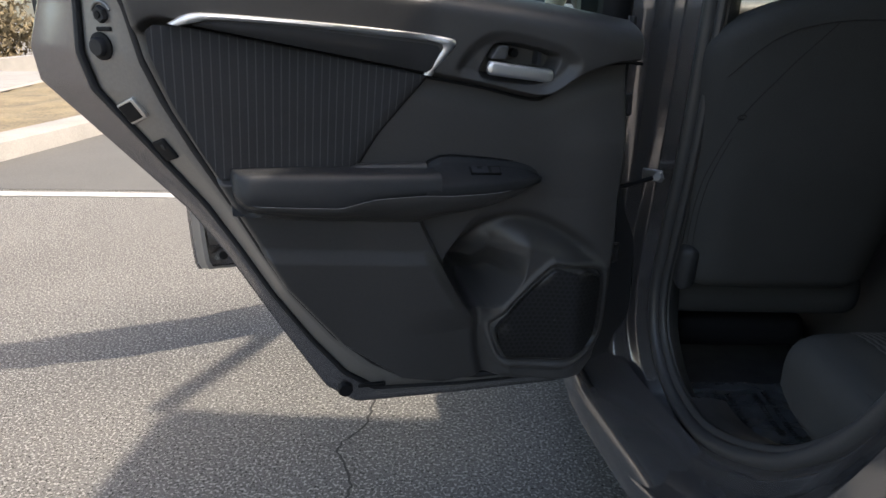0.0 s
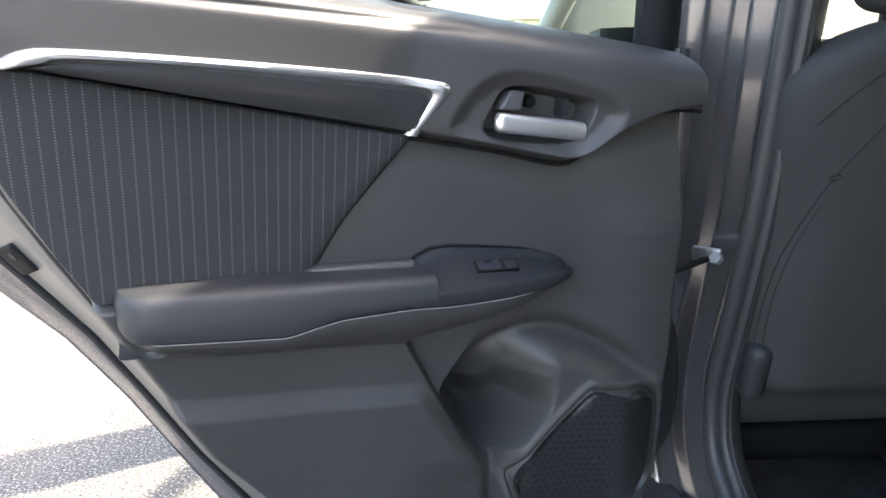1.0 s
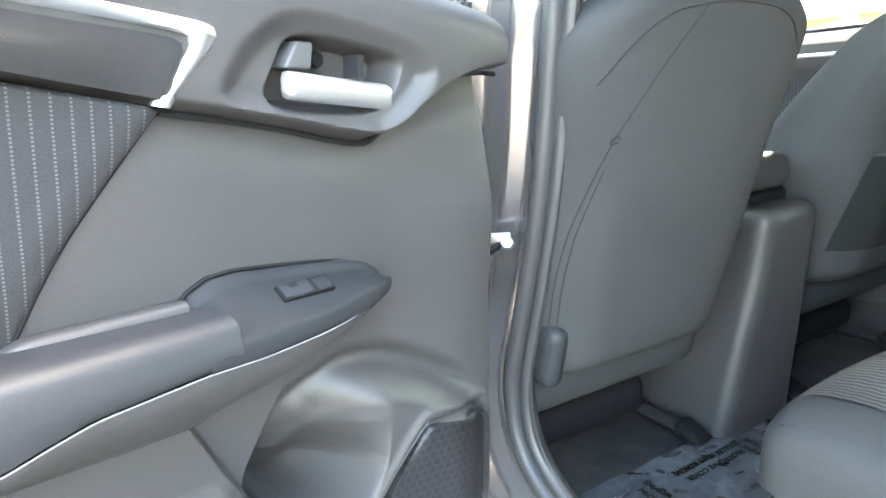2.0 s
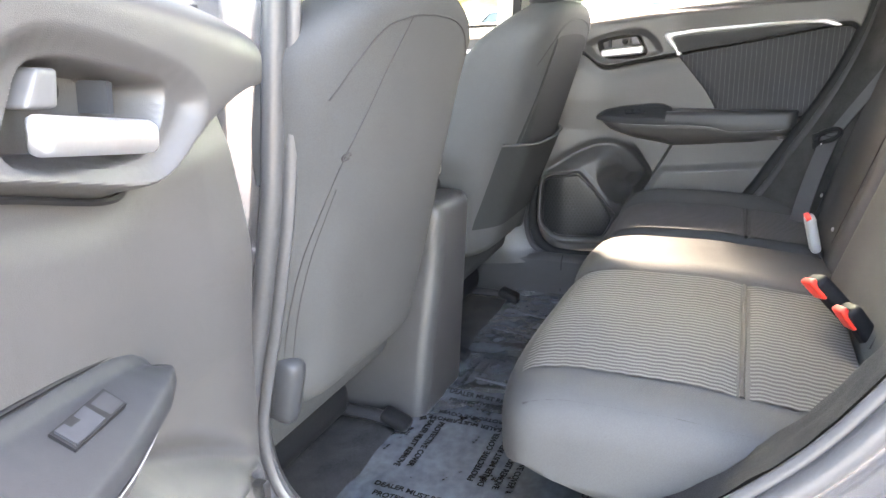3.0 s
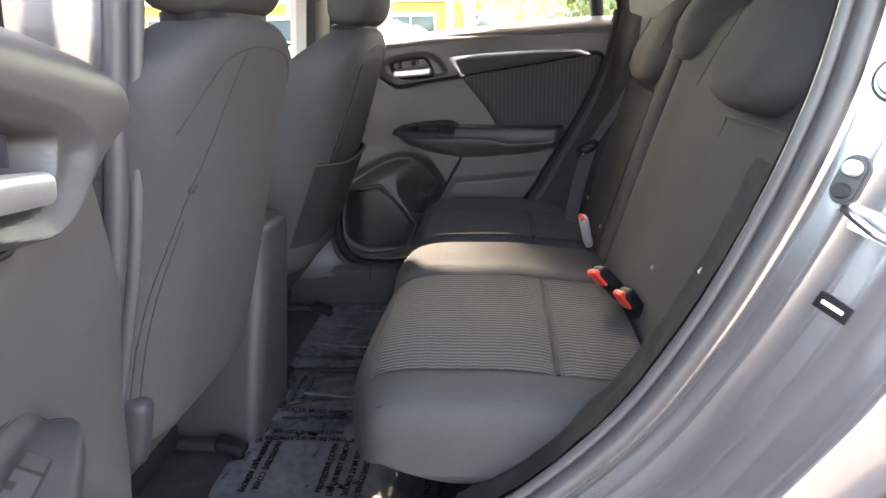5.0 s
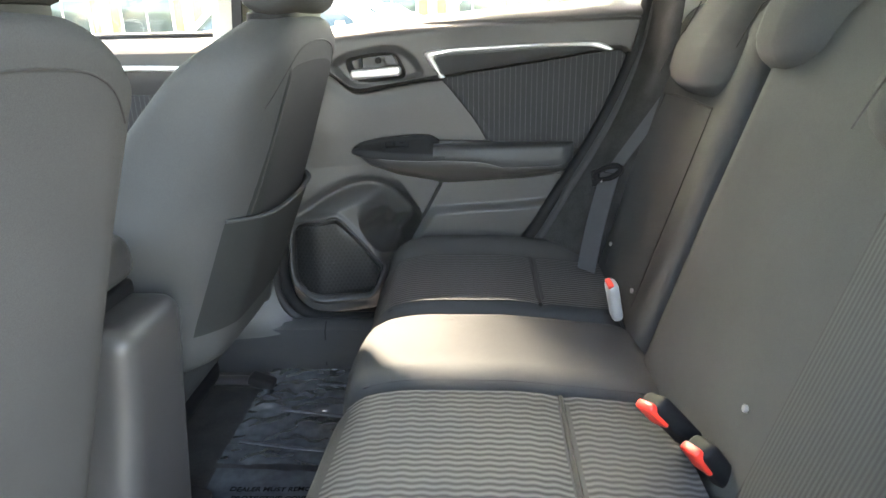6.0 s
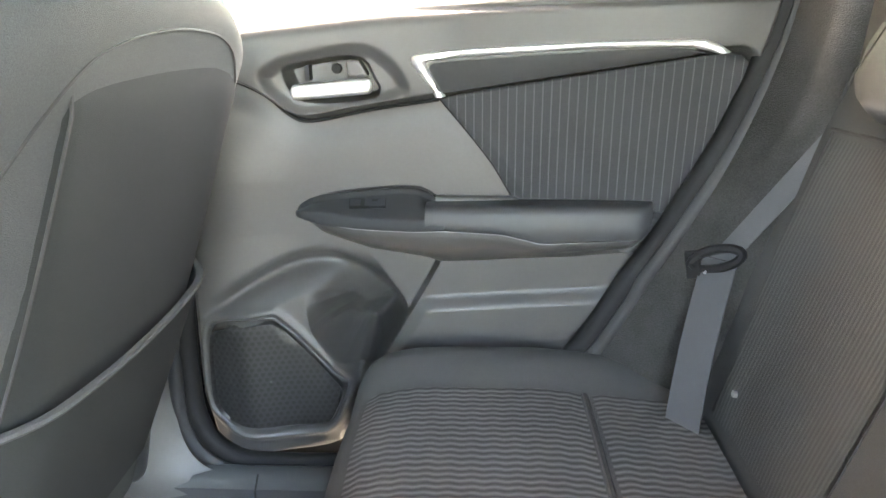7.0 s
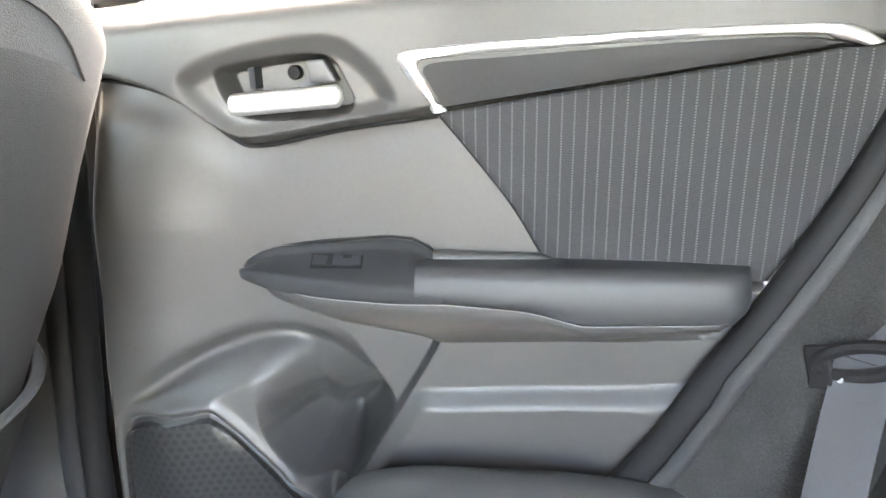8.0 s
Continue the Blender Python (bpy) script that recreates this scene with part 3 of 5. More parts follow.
    soft_seam = eased((0.142, 0.159, 0.18, 0.219, 0.307, 0.354, 0.429, 0.455, 0.481, 0.613, 0.634), (0.741, 0.737, 0.7275, 0.7215, 0.7195, 0.722, 0.718, 0.712, 0.705, 0.712, 0.725), 0.008)
    soft_out = eased((0.142, 0.16, 0.19, 0.25, 0.352, 0.5, 0.60, 0.634), (0.004, 0.0225, 0.034, 0.046, 0.055, 0.060, 0.0625, 0.040), 0.006)
    part("seam_thread", tube([put(q, soft_seam(q), soft_out(q) + 0.0004) for q in np.linspace(0.150, 0.625, 90)], 0.0006, None, 6), THREAD, door, "pale grey stitched seam")

    # speaker grille
    mid = np.mean(SPEAKER, axis=0)
    rings = []
    for f, h in ((0.985, 0.016), (0.975, 0.026), (0.94, 0.029), (0.8, 0.030), (0.6, 0.0305), (0.4, 0.031), (0.2, 0.031), (0.02, 0.031)):
        rings.append([put(*(mid + (np.array(p) - mid) * f), h + 0.013 * math.exp(-(((mid + (np.array(p) - mid) * f)[0] - 0.02) / 0.08) ** 2)) for p in SPEAKER])
    rings = [[put(q[0], q[2], float(panel_depth(np.array([q[0]]), np.array([q[2]]))[0]) + 0.003) if k > 1 else q for q in ring] for k, ring in enumerate(rings)]
    part("speaker_grille", loft(rings, True), GRILLE, door, "dotted dark speaker grille")

    # metal shell behind the panel
    edge_keys = [(0.775, 1.02), (0.752, 0.96), (0.735, 0.893), (0.712, 0.84), (0.678, 0.775), (0.628, 0.69), (0.59, 0.62), (0.545, 0.545), (0.468, 0.452), (0.40, 0.395), (0.345, 0.362),
                 (0.20, 0.345), (0.02, 0.345), (-0.020, 0.38), (-0.032, 0.5), (-0.012, 0.8), (0.002, 0.92), (0.002, 1.0)]
    rim_keys = [(0.875, 1.02), (0.876, 0.958), (0.893, 0.895), (0.886, 0.848), (0.80, 0.757), (0.701, 0.651), (0.645, 0.571), (0.586, 0.472), (0.528, 0.376), (0.470, 0.284), (0.410, 0.240),
                (0.20, 0.237), (-0.035, 0.238), (-0.058, 0.28), (-0.058, 0.5), (-0.040, 0.8), (-0.028, 0.92), (-0.025, 1.0)]
    # even out the pairing by key index
    def keyed(keys):
        ks = np.array(keys)
        ii = np.linspace(0, len(ks) - 1, 160)
        return np.stack([np.interp(ii, range(len(ks)), ks[:, j]) for j in (0, 1)], 1)
    pe, re = keyed(edge_keys), keyed(rim_keys)

    def shell(fs):
        return loft([[put(*(p + (q - p) * f), h) for p, q in zip(pe, re)] for f, h in fs])
    part("inner_shell", shell(((-0.1, -0.024), (0.06, -0.022), (0.16, -0.026), (0.22, -0.036), (0.48, -0.068), (0.52, -0.078), (0.55, -0.090))), JAMB, door, "grey painted inner metal")
    part("outer_flange", shell(((0.54, -0.088), (0.60, -0.090), (0.70, -0.093), (0.85, -0.104), (0.965, -0.112), (0.99, -0.112), (1.0, -0.116), (0.99, -0.122), (0.6, -0.140), (0.2, -0.148))), PAINT, door, "dark grey painted flange")
    part("outer_skin", prism([tuple(p + (q - p) * 0.25) for p, q in zip(pe[::4], re[::4])], -0.147, -0.150, put), PAINT, door)
    seal = [put(*(p + (q - p) * 0.03), -0.016) for p, q in zip(pe, re)]
    part("panel_seal", tube(seal, 0.006), RUBBER, door)
    seal = [put(*(p + (q - p) * 0.575), -0.084) for p, q in zip(pe[:110], re[:110])]
    part("flange_seal", tube(seal, 0.008, 0.006), RUBBER, door, "black rubber strip along the flange")

    # latch and stops on the rear edge
    def on_edge(v, f):
        """A frame on the sloping edge: x down along the door, y across towards the skin, z off the metal."""
        def spot(k, g):
            q = pe[k] + (re[k] - pe[k]) * g
            return Vector(put(q[0], q[1], -0.036 - (g - 0.22) / 0.26 * 0.032))
        i = int(np.argmin(np.abs(pe[:70, 1] + (re[:70, 1] - pe[:70, 1]) * f - v)))
        c, down, across = spot(i, f), (spot(i + 3, f) - spot(max(i - 3, 0), f)).normalized(), spot(i, f + 0.05) - spot(i, f - 0.05)
        across = (across - down * across.dot(down)).normalized()
        n = down.cross(across)
        if n.y * side < 0:
            n = -n
        return Matrix(((down.x, across.x, n.x, c.x), (down.y, across.y, n.y, c.y), (down.z, across.z, n.z, c.z), (0, 0, 0, 1)))
    m1 = on_edge(0.903, 0.36)
    stop = part("rubber_stop", moved(disc(0.0185, 0.004, 28), m1), BLACK, door, "round black rubber stop")
    part("stop_dome", moved(at(disc(0.0125, 0.009, 24), 0, 0, 0.003), m1), RUBBER, stop)
    m1 = on_edge(0.947, 0.30)
    bolt = part("bolt_head", moved(disc(0.0115, 0.007, 6), m1), RUBBER, door, "dark bolt in a stamped hollow")
    part("bolt_socket", moved(at(disc(0.005, 0.002, 12), 0, 0, 0.0068), m1), BLACK, bolt)
    part("stamped_rim", moved(tube([(-0.016 * math.cos(q), 0.018 * math.sin(q), 0.001) for q in np.linspace(-1.3, 1.3, 14)], 0.0022, None, 8), m1), JAMB, bolt)
    part("stamped_slot", moved(at(rbox((0.003, 0.014, 0.002), 0.0018, 2), 0.019, 0.002, 0.001), m1), BLACK, bolt)
    m1 = on_edge(0.817, 0.38)
    latch = part("latch", moved(rbox((0.0165, 0.0205, 0.005), 0.0025, 2), m1), STEEL, door, "bright steel latch plate")
    part("latch_mouth", moved(at(rbox((0.0135, 0.0165, 0.004), 0.002, 2), 0, 0.002, 0.0020), m1), BLACK, latch)
    m1 = on_edge(0.757, 0.40)
    plug = part("access_plug", moved(rbox((0.0175, 0.0165, 0.004), 0.0035, 3), m1), BLACK, door, "black access plug")
    part("plug_hole", moved(at(disc(0.0045, 0.002, 14), -0.006, -0.006, 0.0035), m1), RUBBER, plug)
    d = disc(0.014, 0.012, 20)
    part("drain_grommet", ([put(0.445 + q[0], 0.318 + q[1], -0.052 + q[2]) for q in d[0]], d[1]), BLACK, door)
    part("stop_bar", rbox_at((0.026, 0.004, 0.004), 0.0035, put(0.395, 0.320, -0.05)), BLACK, door)

    # window frame and pane
    frame_keys = [(0.004, 0.96), (0.016, 1.10), (0.045, 1.30), (0.085, 1.40), (0.20, 1.43), (0.60, 1.40), (0.70, 1.33), (0.79, 1.15), (0.825, 1.00)]
    fk = curve_pts(frame_keys, 60)
    part("window_frame", tube([put(p[0], p[1], -0.065) for p in fk], 0.026, 0.030), BLACK, door, "black window frame")
    part("quarter_post", tube([put(0.735, 1.0, -0.062), put(0.712, 1.18, -0.064), put(0.67, 1.36, -0.066)], 0.040, 0.02), BLACK, door)
    # black ledge added to keep sun through the glass out of the door's hollow
    part("cavity_light_cap", loft([[put(q, belt(q) - 0.018, w) for w in (-0.020, -0.066, -0.148)] for q in np.linspace(0.05, 0.70, 30)]), BLACK, door)
    part("belt_seal", tube([put(q, belt(q) - 0.012, -0.034) for q in np.linspace(0.02, 0.80, 30)], 0.012, 0.008), RUBBER, door)
    pane = part("window_pane", prism([tuple(p) for p in fk], -0.068, -0.066, put), GLASS, door, "green tinted glass", smooth=False)
    pane.visible_shadow = False
    return door


def rbox_at(h, r, c):
    d = rbox(h, r, 2, k=3)
    return [(p[0] + c[0], p[1] + c[1], p[2] + c[2]) for p in d[0]], d[1]


CLOSED_LEFT = Matrix(((0, 1, 0, -PANEL_X), (-1, 0, 0, 0), (0, 0, 1, 0), (0, 0, 0, 1)))
CLOSED_RIGHT = Matrix(((0, 1, 0, PANEL_X), (-1, 0, 0, 0), (0, 0, 1, 0), (0, 0, 0, 1)))
OPEN = Matrix.Translation(HINGE) @ SWING.to_4x4() @ Matrix.Translation(-HINGE)
rear_door(1, "wide open rear car door, dark plastic panel with pinstriped cloth", OPEN @ CLOSED_LEFT)
rear_door(-1, "closed rear car door, dark plastic panel with pinstriped cloth", CLOSED_RIGHT)

# ---------------------------------------------------------------- car body
# the rear door opening: y, z of its edge, and how wide the painted jamb is there
EDGE = [(-0.100, 1.12, 0.115, -0.598), (-0.076, 0.98, 0.115, -0.60), (-0.046, 0.80, 0.115, -0.60), (-0.009, 0.655, 0.12, -0.60), (0.018, 0.565, 0.125, -0.60), (0.040, 0.472, 0.125, -0.60),
        (0.026, 0.386, 0.12, -0.598), (-0.028, 0.328, 0.11, -0.592), (-0.10, 0.302, 0.085, -0.586), (-0.20, 0.302, 0.075, -0.580), (-0.30, 0.335, 0.07, -0.576), (-0.40, 0.387, 0.07, -0.572),
        (-0.48, 0.440, 0.075, -0.570), (-0.55, 0.503, 0.08, -0.568), (-0.605, 0.566, 0.085, -0.568), (-0.65, 0.635, 0.09, -0.568), (-0.692, 0.715, 0.098, -0.570), (-0.73, 0.805, 0.105, -0.572),
        (-0.757, 0.885, 0.11, -0.575), (-0.778, 0.965, 0.11, -0.575), (-0.79, 1.06, 0.10, -0.572), (-0.775, 1.18, 0.08, -0.565), (-0.70, 1.32, 0.07, -0.55), (-0.60, 1.39, 0.06, -0.54),
        (-0.30, 1.43, 0.06, -0.54), (-0.20, 1.41, 0.08, -0.555), (-0.127, 1.27, 0.10, -0.585)]
EDGE = np.array(EDGE + EDGE[:1])


def smooth_loop(keys, n):
    k = np.array(keys[:-1], float)
    k3 = np.vstack([k[-2:], k, k[:3]])
    out = []
    for i in range(2, len(k) + 2):
        p0, p1, p2, p3 = k3[i - 1], k3[i], k3[i + 1], k3[i + 2] if i + 2 < len(k3) else k3[3]
        for t in np.linspace(0, 1, n, endpoint=False):
            out.append(0.5 * (2 * p1 + (p2 - p0) * t + (2 * p0 - 5 * p1 + 4 * p2 - p3) * t**2 + (3 * p1 - p0 - 3 * p2 + p3) * t**3))
    return np.array(out)


LOOP = smooth_loop(EDGE, 8)
tang = np.roll(LOOP[:, :2], -1, 0) - np.roll(LOOP[:, :2], 1, 0)
tang /= np.linalg.norm(tang, axis=1)[:, None]
OUT = np.stack([-tang[:, 1], tang[:, 0]], 1)
if (OUT[0] @ (LOOP[0, :2] - LOOP[:, :2].mean(0))) < 0:
    OUT = -OUT


def around(depth, f, a=0, b=None):
    """The opening's edge, pushed outwards by the share f of the jamb, and depth metres towards the outside."""
    p = LOOP[:, :2] + OUT * (LOOP[:, 2] * f)[:, None]
    return [(x - depth, q[0], q[1]) for q, x in zip(p[a:b], LOOP[a:b, 3])]


body = thing("car_body", "dark grey metallic hatchback body with two open doors", "car")
JAMB_STEPS = ((-0.004, 0.02), (0.002, 0.10), (0.005, 0.20), (0.010, 0.28), (0.028, 0.35), (0.034, 0.42), (0.040, 0.60), (0.048, 0.66), (0.066, 0.74), (0.074, 0.80), (0.082, 0.94), (0.086, 0.98), (0.100, 1.08), (0.108, 1.14), (0.114, 1.16), (0.118, 1.22))
rings = [around(x, f) for x, f in JAMB_STEPS]
part("door_jamb", loft([r + r[:1] for r in rings]), PAINT, body, "dark grey painted door jamb")
# double-lipped rubber seal round the opening
part("door_seal", tube(around(0.001, 0.05), 0.0150, 0.0125, 12, True), SEAL, body, "black rubber seal round the opening")
ring2 = [(x + 0.010, *(p - o * 0.009)) for p, o, x in zip(LOOP[:, :2], OUT, LOOP[:, 3])]
part("inner_seal_lip", tube(ring2, 0.0075, 0.0085, 10, True), SEAL, body)
# inner trim that turns into the cabin behind the seal
inner_rings = [[(x + h, *(p - o * d)) for p, o, x in zip(LOOP[:, :2], OUT, LOOP[:, 3])] for h, d in ((0.012, 0.008), (0.022, 0.010), (0.034, 0.002), (0.05, -0.02))]
part("opening_trim", loft([r + r[:1] for r in inner_rings]), TRIM, body)

# sill and rocker below the opening
rock = []
for y, x in curve_pts([(1.15, -0.765), (0.30, -0.758), (0.05, -0.752), (-0.15, -0.716), (-0.33, -0.682), (-0.62, -0.672)], 60):
    base = 0.250
    rock.append([(x + 0.10, y, base + 0.050), (x + 0.055, y, base + 0.036), (x + 0.035, y, base + 0.020), (x + 0.012, y, base + 0.012), (x, y, base), (x - 0.003, y, base - 0.02), (x + 0.004, y, base - 0.045), (x - 0.002, y, base - 0.07), (x + 0.03, y, base - 0.09), (x + 0.20, y, base - 0.09)])
part("rocker", loft(rock), PAINT, body, "glossy dark grey rocker panel")
part("rocker_seal", tube([np.array(r[3]) + (0, 0, 0.004) for r in rock[6:40]], 0.006), RUBBER, body)

# rear quarter: from the opening's edge round the wheel arch
WHEEL = (-0.610, -1.05, 0.298)
ia, ib = 10 * 8, 20 * 8 + 1
edge_line = np.array(around(0.118, 1.22, ia, ib))
m = len(edge_line)
ang = np.linspace(radians(196), radians(62), m)
arch = np.stack([0 * ang, WHEEL[1] - 0.345 * np.cos(ang), WHEEL[2] + 0.345 * np.sin(ang)], 1)
rows = []
for f in np.linspace(0, 1, 14):
    rows.append([(p[0] - 0.008 * math.sin(f * math.pi), p[1] + (q[1] - p[1]) * f, p[2] + (q[2] - p[2]) * f) for p, q in zip(edge_line, arch)])
for x, f in ((0.004, 0.012), (0.012, 0.025), (0.06, 0.02)):
    rows.append([(p[0] + x, q[1] + (WHEEL[1] - q[1]) * f, q[2] + (WHEEL[2] - q[2]) * f) for p, q in zip(edge_line, arch)])
part("quarter_panel", loft(rows), PAINT, body, "dark grey metallic rear quarter panel")
ang2 = np.linspace(radians(62), radians(-10), 30)
tail = []
for f in np.linspace(0, 1, 8):
    tail.append([(-0.680 + 0.05 * f, WHEEL[1] - 0.345 * math.cos(q) + f * (-0.25 - 0.25 * (1 - s)), WHEEL[2] + 0.345 * math.sin(q) + f * 0.42 * (1 - s) * 1.2) for q, s in zip(ang2, np.linspace(0, 1, 30))])
part("tail_panel", loft(tail), PAINT, body)
part("arch_liner", loft([[(x, WHEEL[1] - 0.34 * math.cos(q), WHEEL[2] + 0.34 * math.sin(q)) for q in np.linspace(radians(200), radians(-20), 40)] for x in (-0.675, -0.60, -0.40)]), BLACK, body)


def wheel(x, y, z, sgn):
    w = part("wheel", tube([(x + sgn * 0.02, y, z), (x + sgn * 0.06, y, z)], 0.05), DULL_SILVER, body)
    prof = [(-0.092, 0.19), (-0.094, 0.25), (-0.085, 0.29), (-0.07, 0.300), (-0.045, 0.3035), (-0.043, 0.297), (-0.035, 0.297), (-0.033, 0.304), (-0.004, 0.305), (-0.002, 0.298), (0.006, 0.298),
            (0.008, 0.305), (0.035, 0.304), (0.037, 0.297), (0.045, 0.297), (0.047, 0.3035), (0.07, 0.300), (0.085, 0.29), (0.094, 0.25), (0.092, 0.19)]
    d = loft([[(a, r * math.sin(q), r * math.cos(q)) for q in np.linspace(0, 2 * math.pi, 72, endpoint=False)] for a, r in prof], True)
    t = part("tyre", d, TYRE, w, "black tyre with grooved tread")
    t.location = (x, y, z)
    d = loft([[(x + sgn * a, y + r * math.sin(q), z + r * math.cos(q)) for q in np.linspace(0, 2 * math.pi, 40, endpoint=False)] for a, r in ((0.09, 0.20), (0.085, 0.19), (0.05, 0.18), (0.06, 0.06), (0.07, 0.02))], True)
    part("rim", d, DULL_SILVER, w)


wheel(*WHEEL, -1)

# striker, lamp switch and label on the rear jamb
def jamb_place(i, f):
    """A frame on the jamb: x up along the opening, y outwards across the jamb, z off the paint."""
    fs, xs = [q[1] for q in JAMB_STEPS], [q[0] for q in JAMB_STEPS]

    def spot(k, g):
        return Vector(around(float(np.interp(g, fs, xs)), g)[k])
    c, up, across = spot(i, f), (spot(i + 3, f) - spot(i - 3, f)).normalized(), spot(i, f + 0.12) - spot(i, f - 0.12)
    across = (across - up * across.dot(up)).normalized()
    n = up.cross(across)
    if n.x > 0:
        n = -n
    return Matrix(((up.x, across.x, n.x, c.x), (up.y, across.y, n.y, c.y), (up.z, across.z, n.z, c.z), (0, 0, 0, 1)))


def stadium(half, r):
    return [(half * (1 if math.cos(q) > 0 else -1) + r * math.cos(q), r * math.sin(q)) for q in np.linspace(0, 2 * math.pi, 32, endpoint=False)]


m = jamb_place(142, 0.35)
switch = part("jamb_switch", joined(moved(prism(stadium(0.011, 0.0135), 0.0, 0.006, lambda p, q, h: (p, q, h)), m), moved(prism(stadium(0.011, 0.011), 0.006, 0.009, lambda p, q, h: (p, q, h)), m)), SEAL, body, "grey rubber lamp switch with pale knob on the jamb")
part("switch_knob", moved(at(disc(0.0078, 0.013, 24), 0.0115, 0, 0.009), m), PALE_PLASTIC, switch)
part("switch_knob", moved(at(disc(0.0075, 0.012, 24), -0.0115, 0, 0.009), m), RUBBER, switch)
m = jamb_place(151, 0.36)
part("stop_pad", joined(moved(at(disc(0.021, 0.008, 32), 0, 0, 0.003), m), moved(at(disc(0.015, 0.012, 32), 0, 0, 0.004), m)), PAINT, body)
m = jamb_place(139, 0.66)
striker = part("striker", moved(prism(stadium(0.010, 0.013), 0.004, 0.008, lambda p, q, h: (q * 0.95, p * 1.5, h)), m), STEEL, body, "steel door striker")
part("striker_loop", moved(tube(curve_pts([(0.004, -0.026, 0.0), (0.004, -0.027, 0.018), (0.002, -0.016, 0.027), (-0.004, 0.008, 0.027), (-0.006, 0.018, 0.018), (-0.006, 0.018, 0.0)], 24), 0.0042), m), STEEL, striker)
m = jamb_place(132, 0.70)
label = part("jamb_label", moved(at(rbox((0.0085, 0.018, 0.001), 0.0009, 1), 0, 0, 0.004), m), BLACK, body, "small black label with white writing")
part("label_bar", moved(at(rbox((0.0022, 0.012, 0.001), 0.0009, 1), 0, 0, 0.0046), m), WHITE, label)

# carpet and plastic sill between the seal and the bench
def sill_band(i0, i1, keys):
    return loft([[(LOOP[i, 3] + h, *(LOOP[i, :2] - OUT[i] * (d + 0.003 * noise.noise((i * 0.3, h * 60, 4.0))))) for h, d in keys] for i in range(i0, i1)])


part("sill_carpet", sill_band(88, 142, [(h, 0.017 - 0.10 * (h - 0.018)) for h in np.linspace(0.018, 0.085, 9)]), SIDE_CARPET, body, "fuzzy dark carpet along the seal")
part("sill_plate", sill_band(66, 88, [(h, 0.015 - 0.25 * max(0, h - 0.05)) for h in np.linspace(0.018, 0.085, 7)] + [(0.088, -0.05)]), TRIM, body, "dark plastic sill plate")

# check strap between pillar and door
strap = part("check_strap", tube([(-0.640, 0.002, 0.708), (-0.70, -0.030, 0.700), (-0.76, -0.055, 0.695)], 0.006, 0.004), BLACK, body, "black door check strap")
part("strap_bolt", at(disc(0.0095, 0.014, 6), -0.634, -0.005, 0.708, 70, 0, -40), DULL_SILVER, strap, "bare steel bolt")
part("strap_bracket", at(rbox((0.020, 0.004, 0.011), 0.003, 2), -0.646, 0.004, 0.712, 0, 0, -40), STEEL, strap, "bare steel bracket")
for z in (0.55, 0.84):
    hinge = part("door_hinge", tube([(-0.775, 0.0, z - 0.025), (-0.775, 0.0, z + 0.025)], 0.014), RUBBER, body)
    part("hinge_leaf", at(rbox((0.045, 0.006, 0.022), 0.004, 2), -0.735, 0.018, z, 0, 0, 12), PAINT, hinge)

# black filler added so the hinge gap stays dark against the bright ground
part("hinge_gap_sheet", loft([[(-0.64, 0.105, z), (-0.755, 0.088, z), (-0.785, 0.100, z), (-0.780, 0.19, z), (-0.62, 0.22, z)] for z in np.linspace(0.27, 1.03, 10)]), RUBBER, body, "black sheet added to close the gap between pillar and hinge")
# beige trim inside the upper pillar
part("upper_pillar_trim", loft([[(-0.592, ye + 0.006, z), (-0.580, ye - 0.002, z), (-0.566, ye + 0.012, z), (-0.560, ye + 0.09, z)] for z, ye in ((0.998, -0.082), (1.12, -0.10), (1.27, -0.127), (1.38, -0.16))]), HEADLINER, body, "pale beige upper pillar trim")
# upper pillar ahead of the opening, lit from outside
part("pillar_face", loft([[(-0.655 - 0.05 * f, 0.045 + 0.06 * f - 0.12 * (z - 0.9), z) for f in np.linspace(0, 1, 5)] for z in np.linspace(0.90, 1.42, 12)]), JAMB, body, "grey painted pillar face")

# front of the cabin, roof, tail and glass
part("roof", loft([[(x, y, 1.47 - 0.09 * (x / 0.65) ** 2 - 0.06 * ((y + 0.2) / 1.2) ** 2) for x in np.linspace(-0.66, 0.72, 20)] for y in np.linspace(0.62, -1.45, 20)]), PAINT, body)
part("headliner", loft([[(x, y, 1.435 - 0.09 * (x / 0.65) ** 2 - 0.06 * ((y + 0.2) / 1.2) ** 2) for x in np.linspace(-0.62, 0.70, 20)] for y in np.linspace(0.60, -1.40, 20)]), HEADLINER, body, "pale beige headliner")
for x0, x1 in ((-0.66, -0.72), (0.72, 0.78)):
    part("windscreen_pillar", tube([(x1, 1.35, 0.98), (x0 * 0.98, 0.95, 1.22), (x0 * 0.96, 0.62, 1.40)], 0.035, 0.03), HEADLINER, body)
screen = part("windscreen", prism([(-0.68, 0), (0.74, 0), (0.66, 1), (-0.60, 1)], 0, 0.004, lambda a, b, w: (a, 1.40 - 0.78 * b + w, 0.99 + 0.41 * b)), GLASS, body, smooth=False)
screen.visible_shadow = False
part("bonnet", loft([[(x, y, 0.97 - 0.10 * (y - 1.35) - 0.05 * (x / 0.7) ** 2) for x in np.linspace(-0.74, 0.80, 12)] for y in np.linspace(1.38, 2.1, 8)]), PAINT, body)
part("front_wing", loft([[(-0.80 + 0.02 * f, y, 0.93 - 0.63 * f) for f in np.linspace(0, 1, 8)] for y in np.linspace(1.12, 2.1, 8)]), PAINT, body)
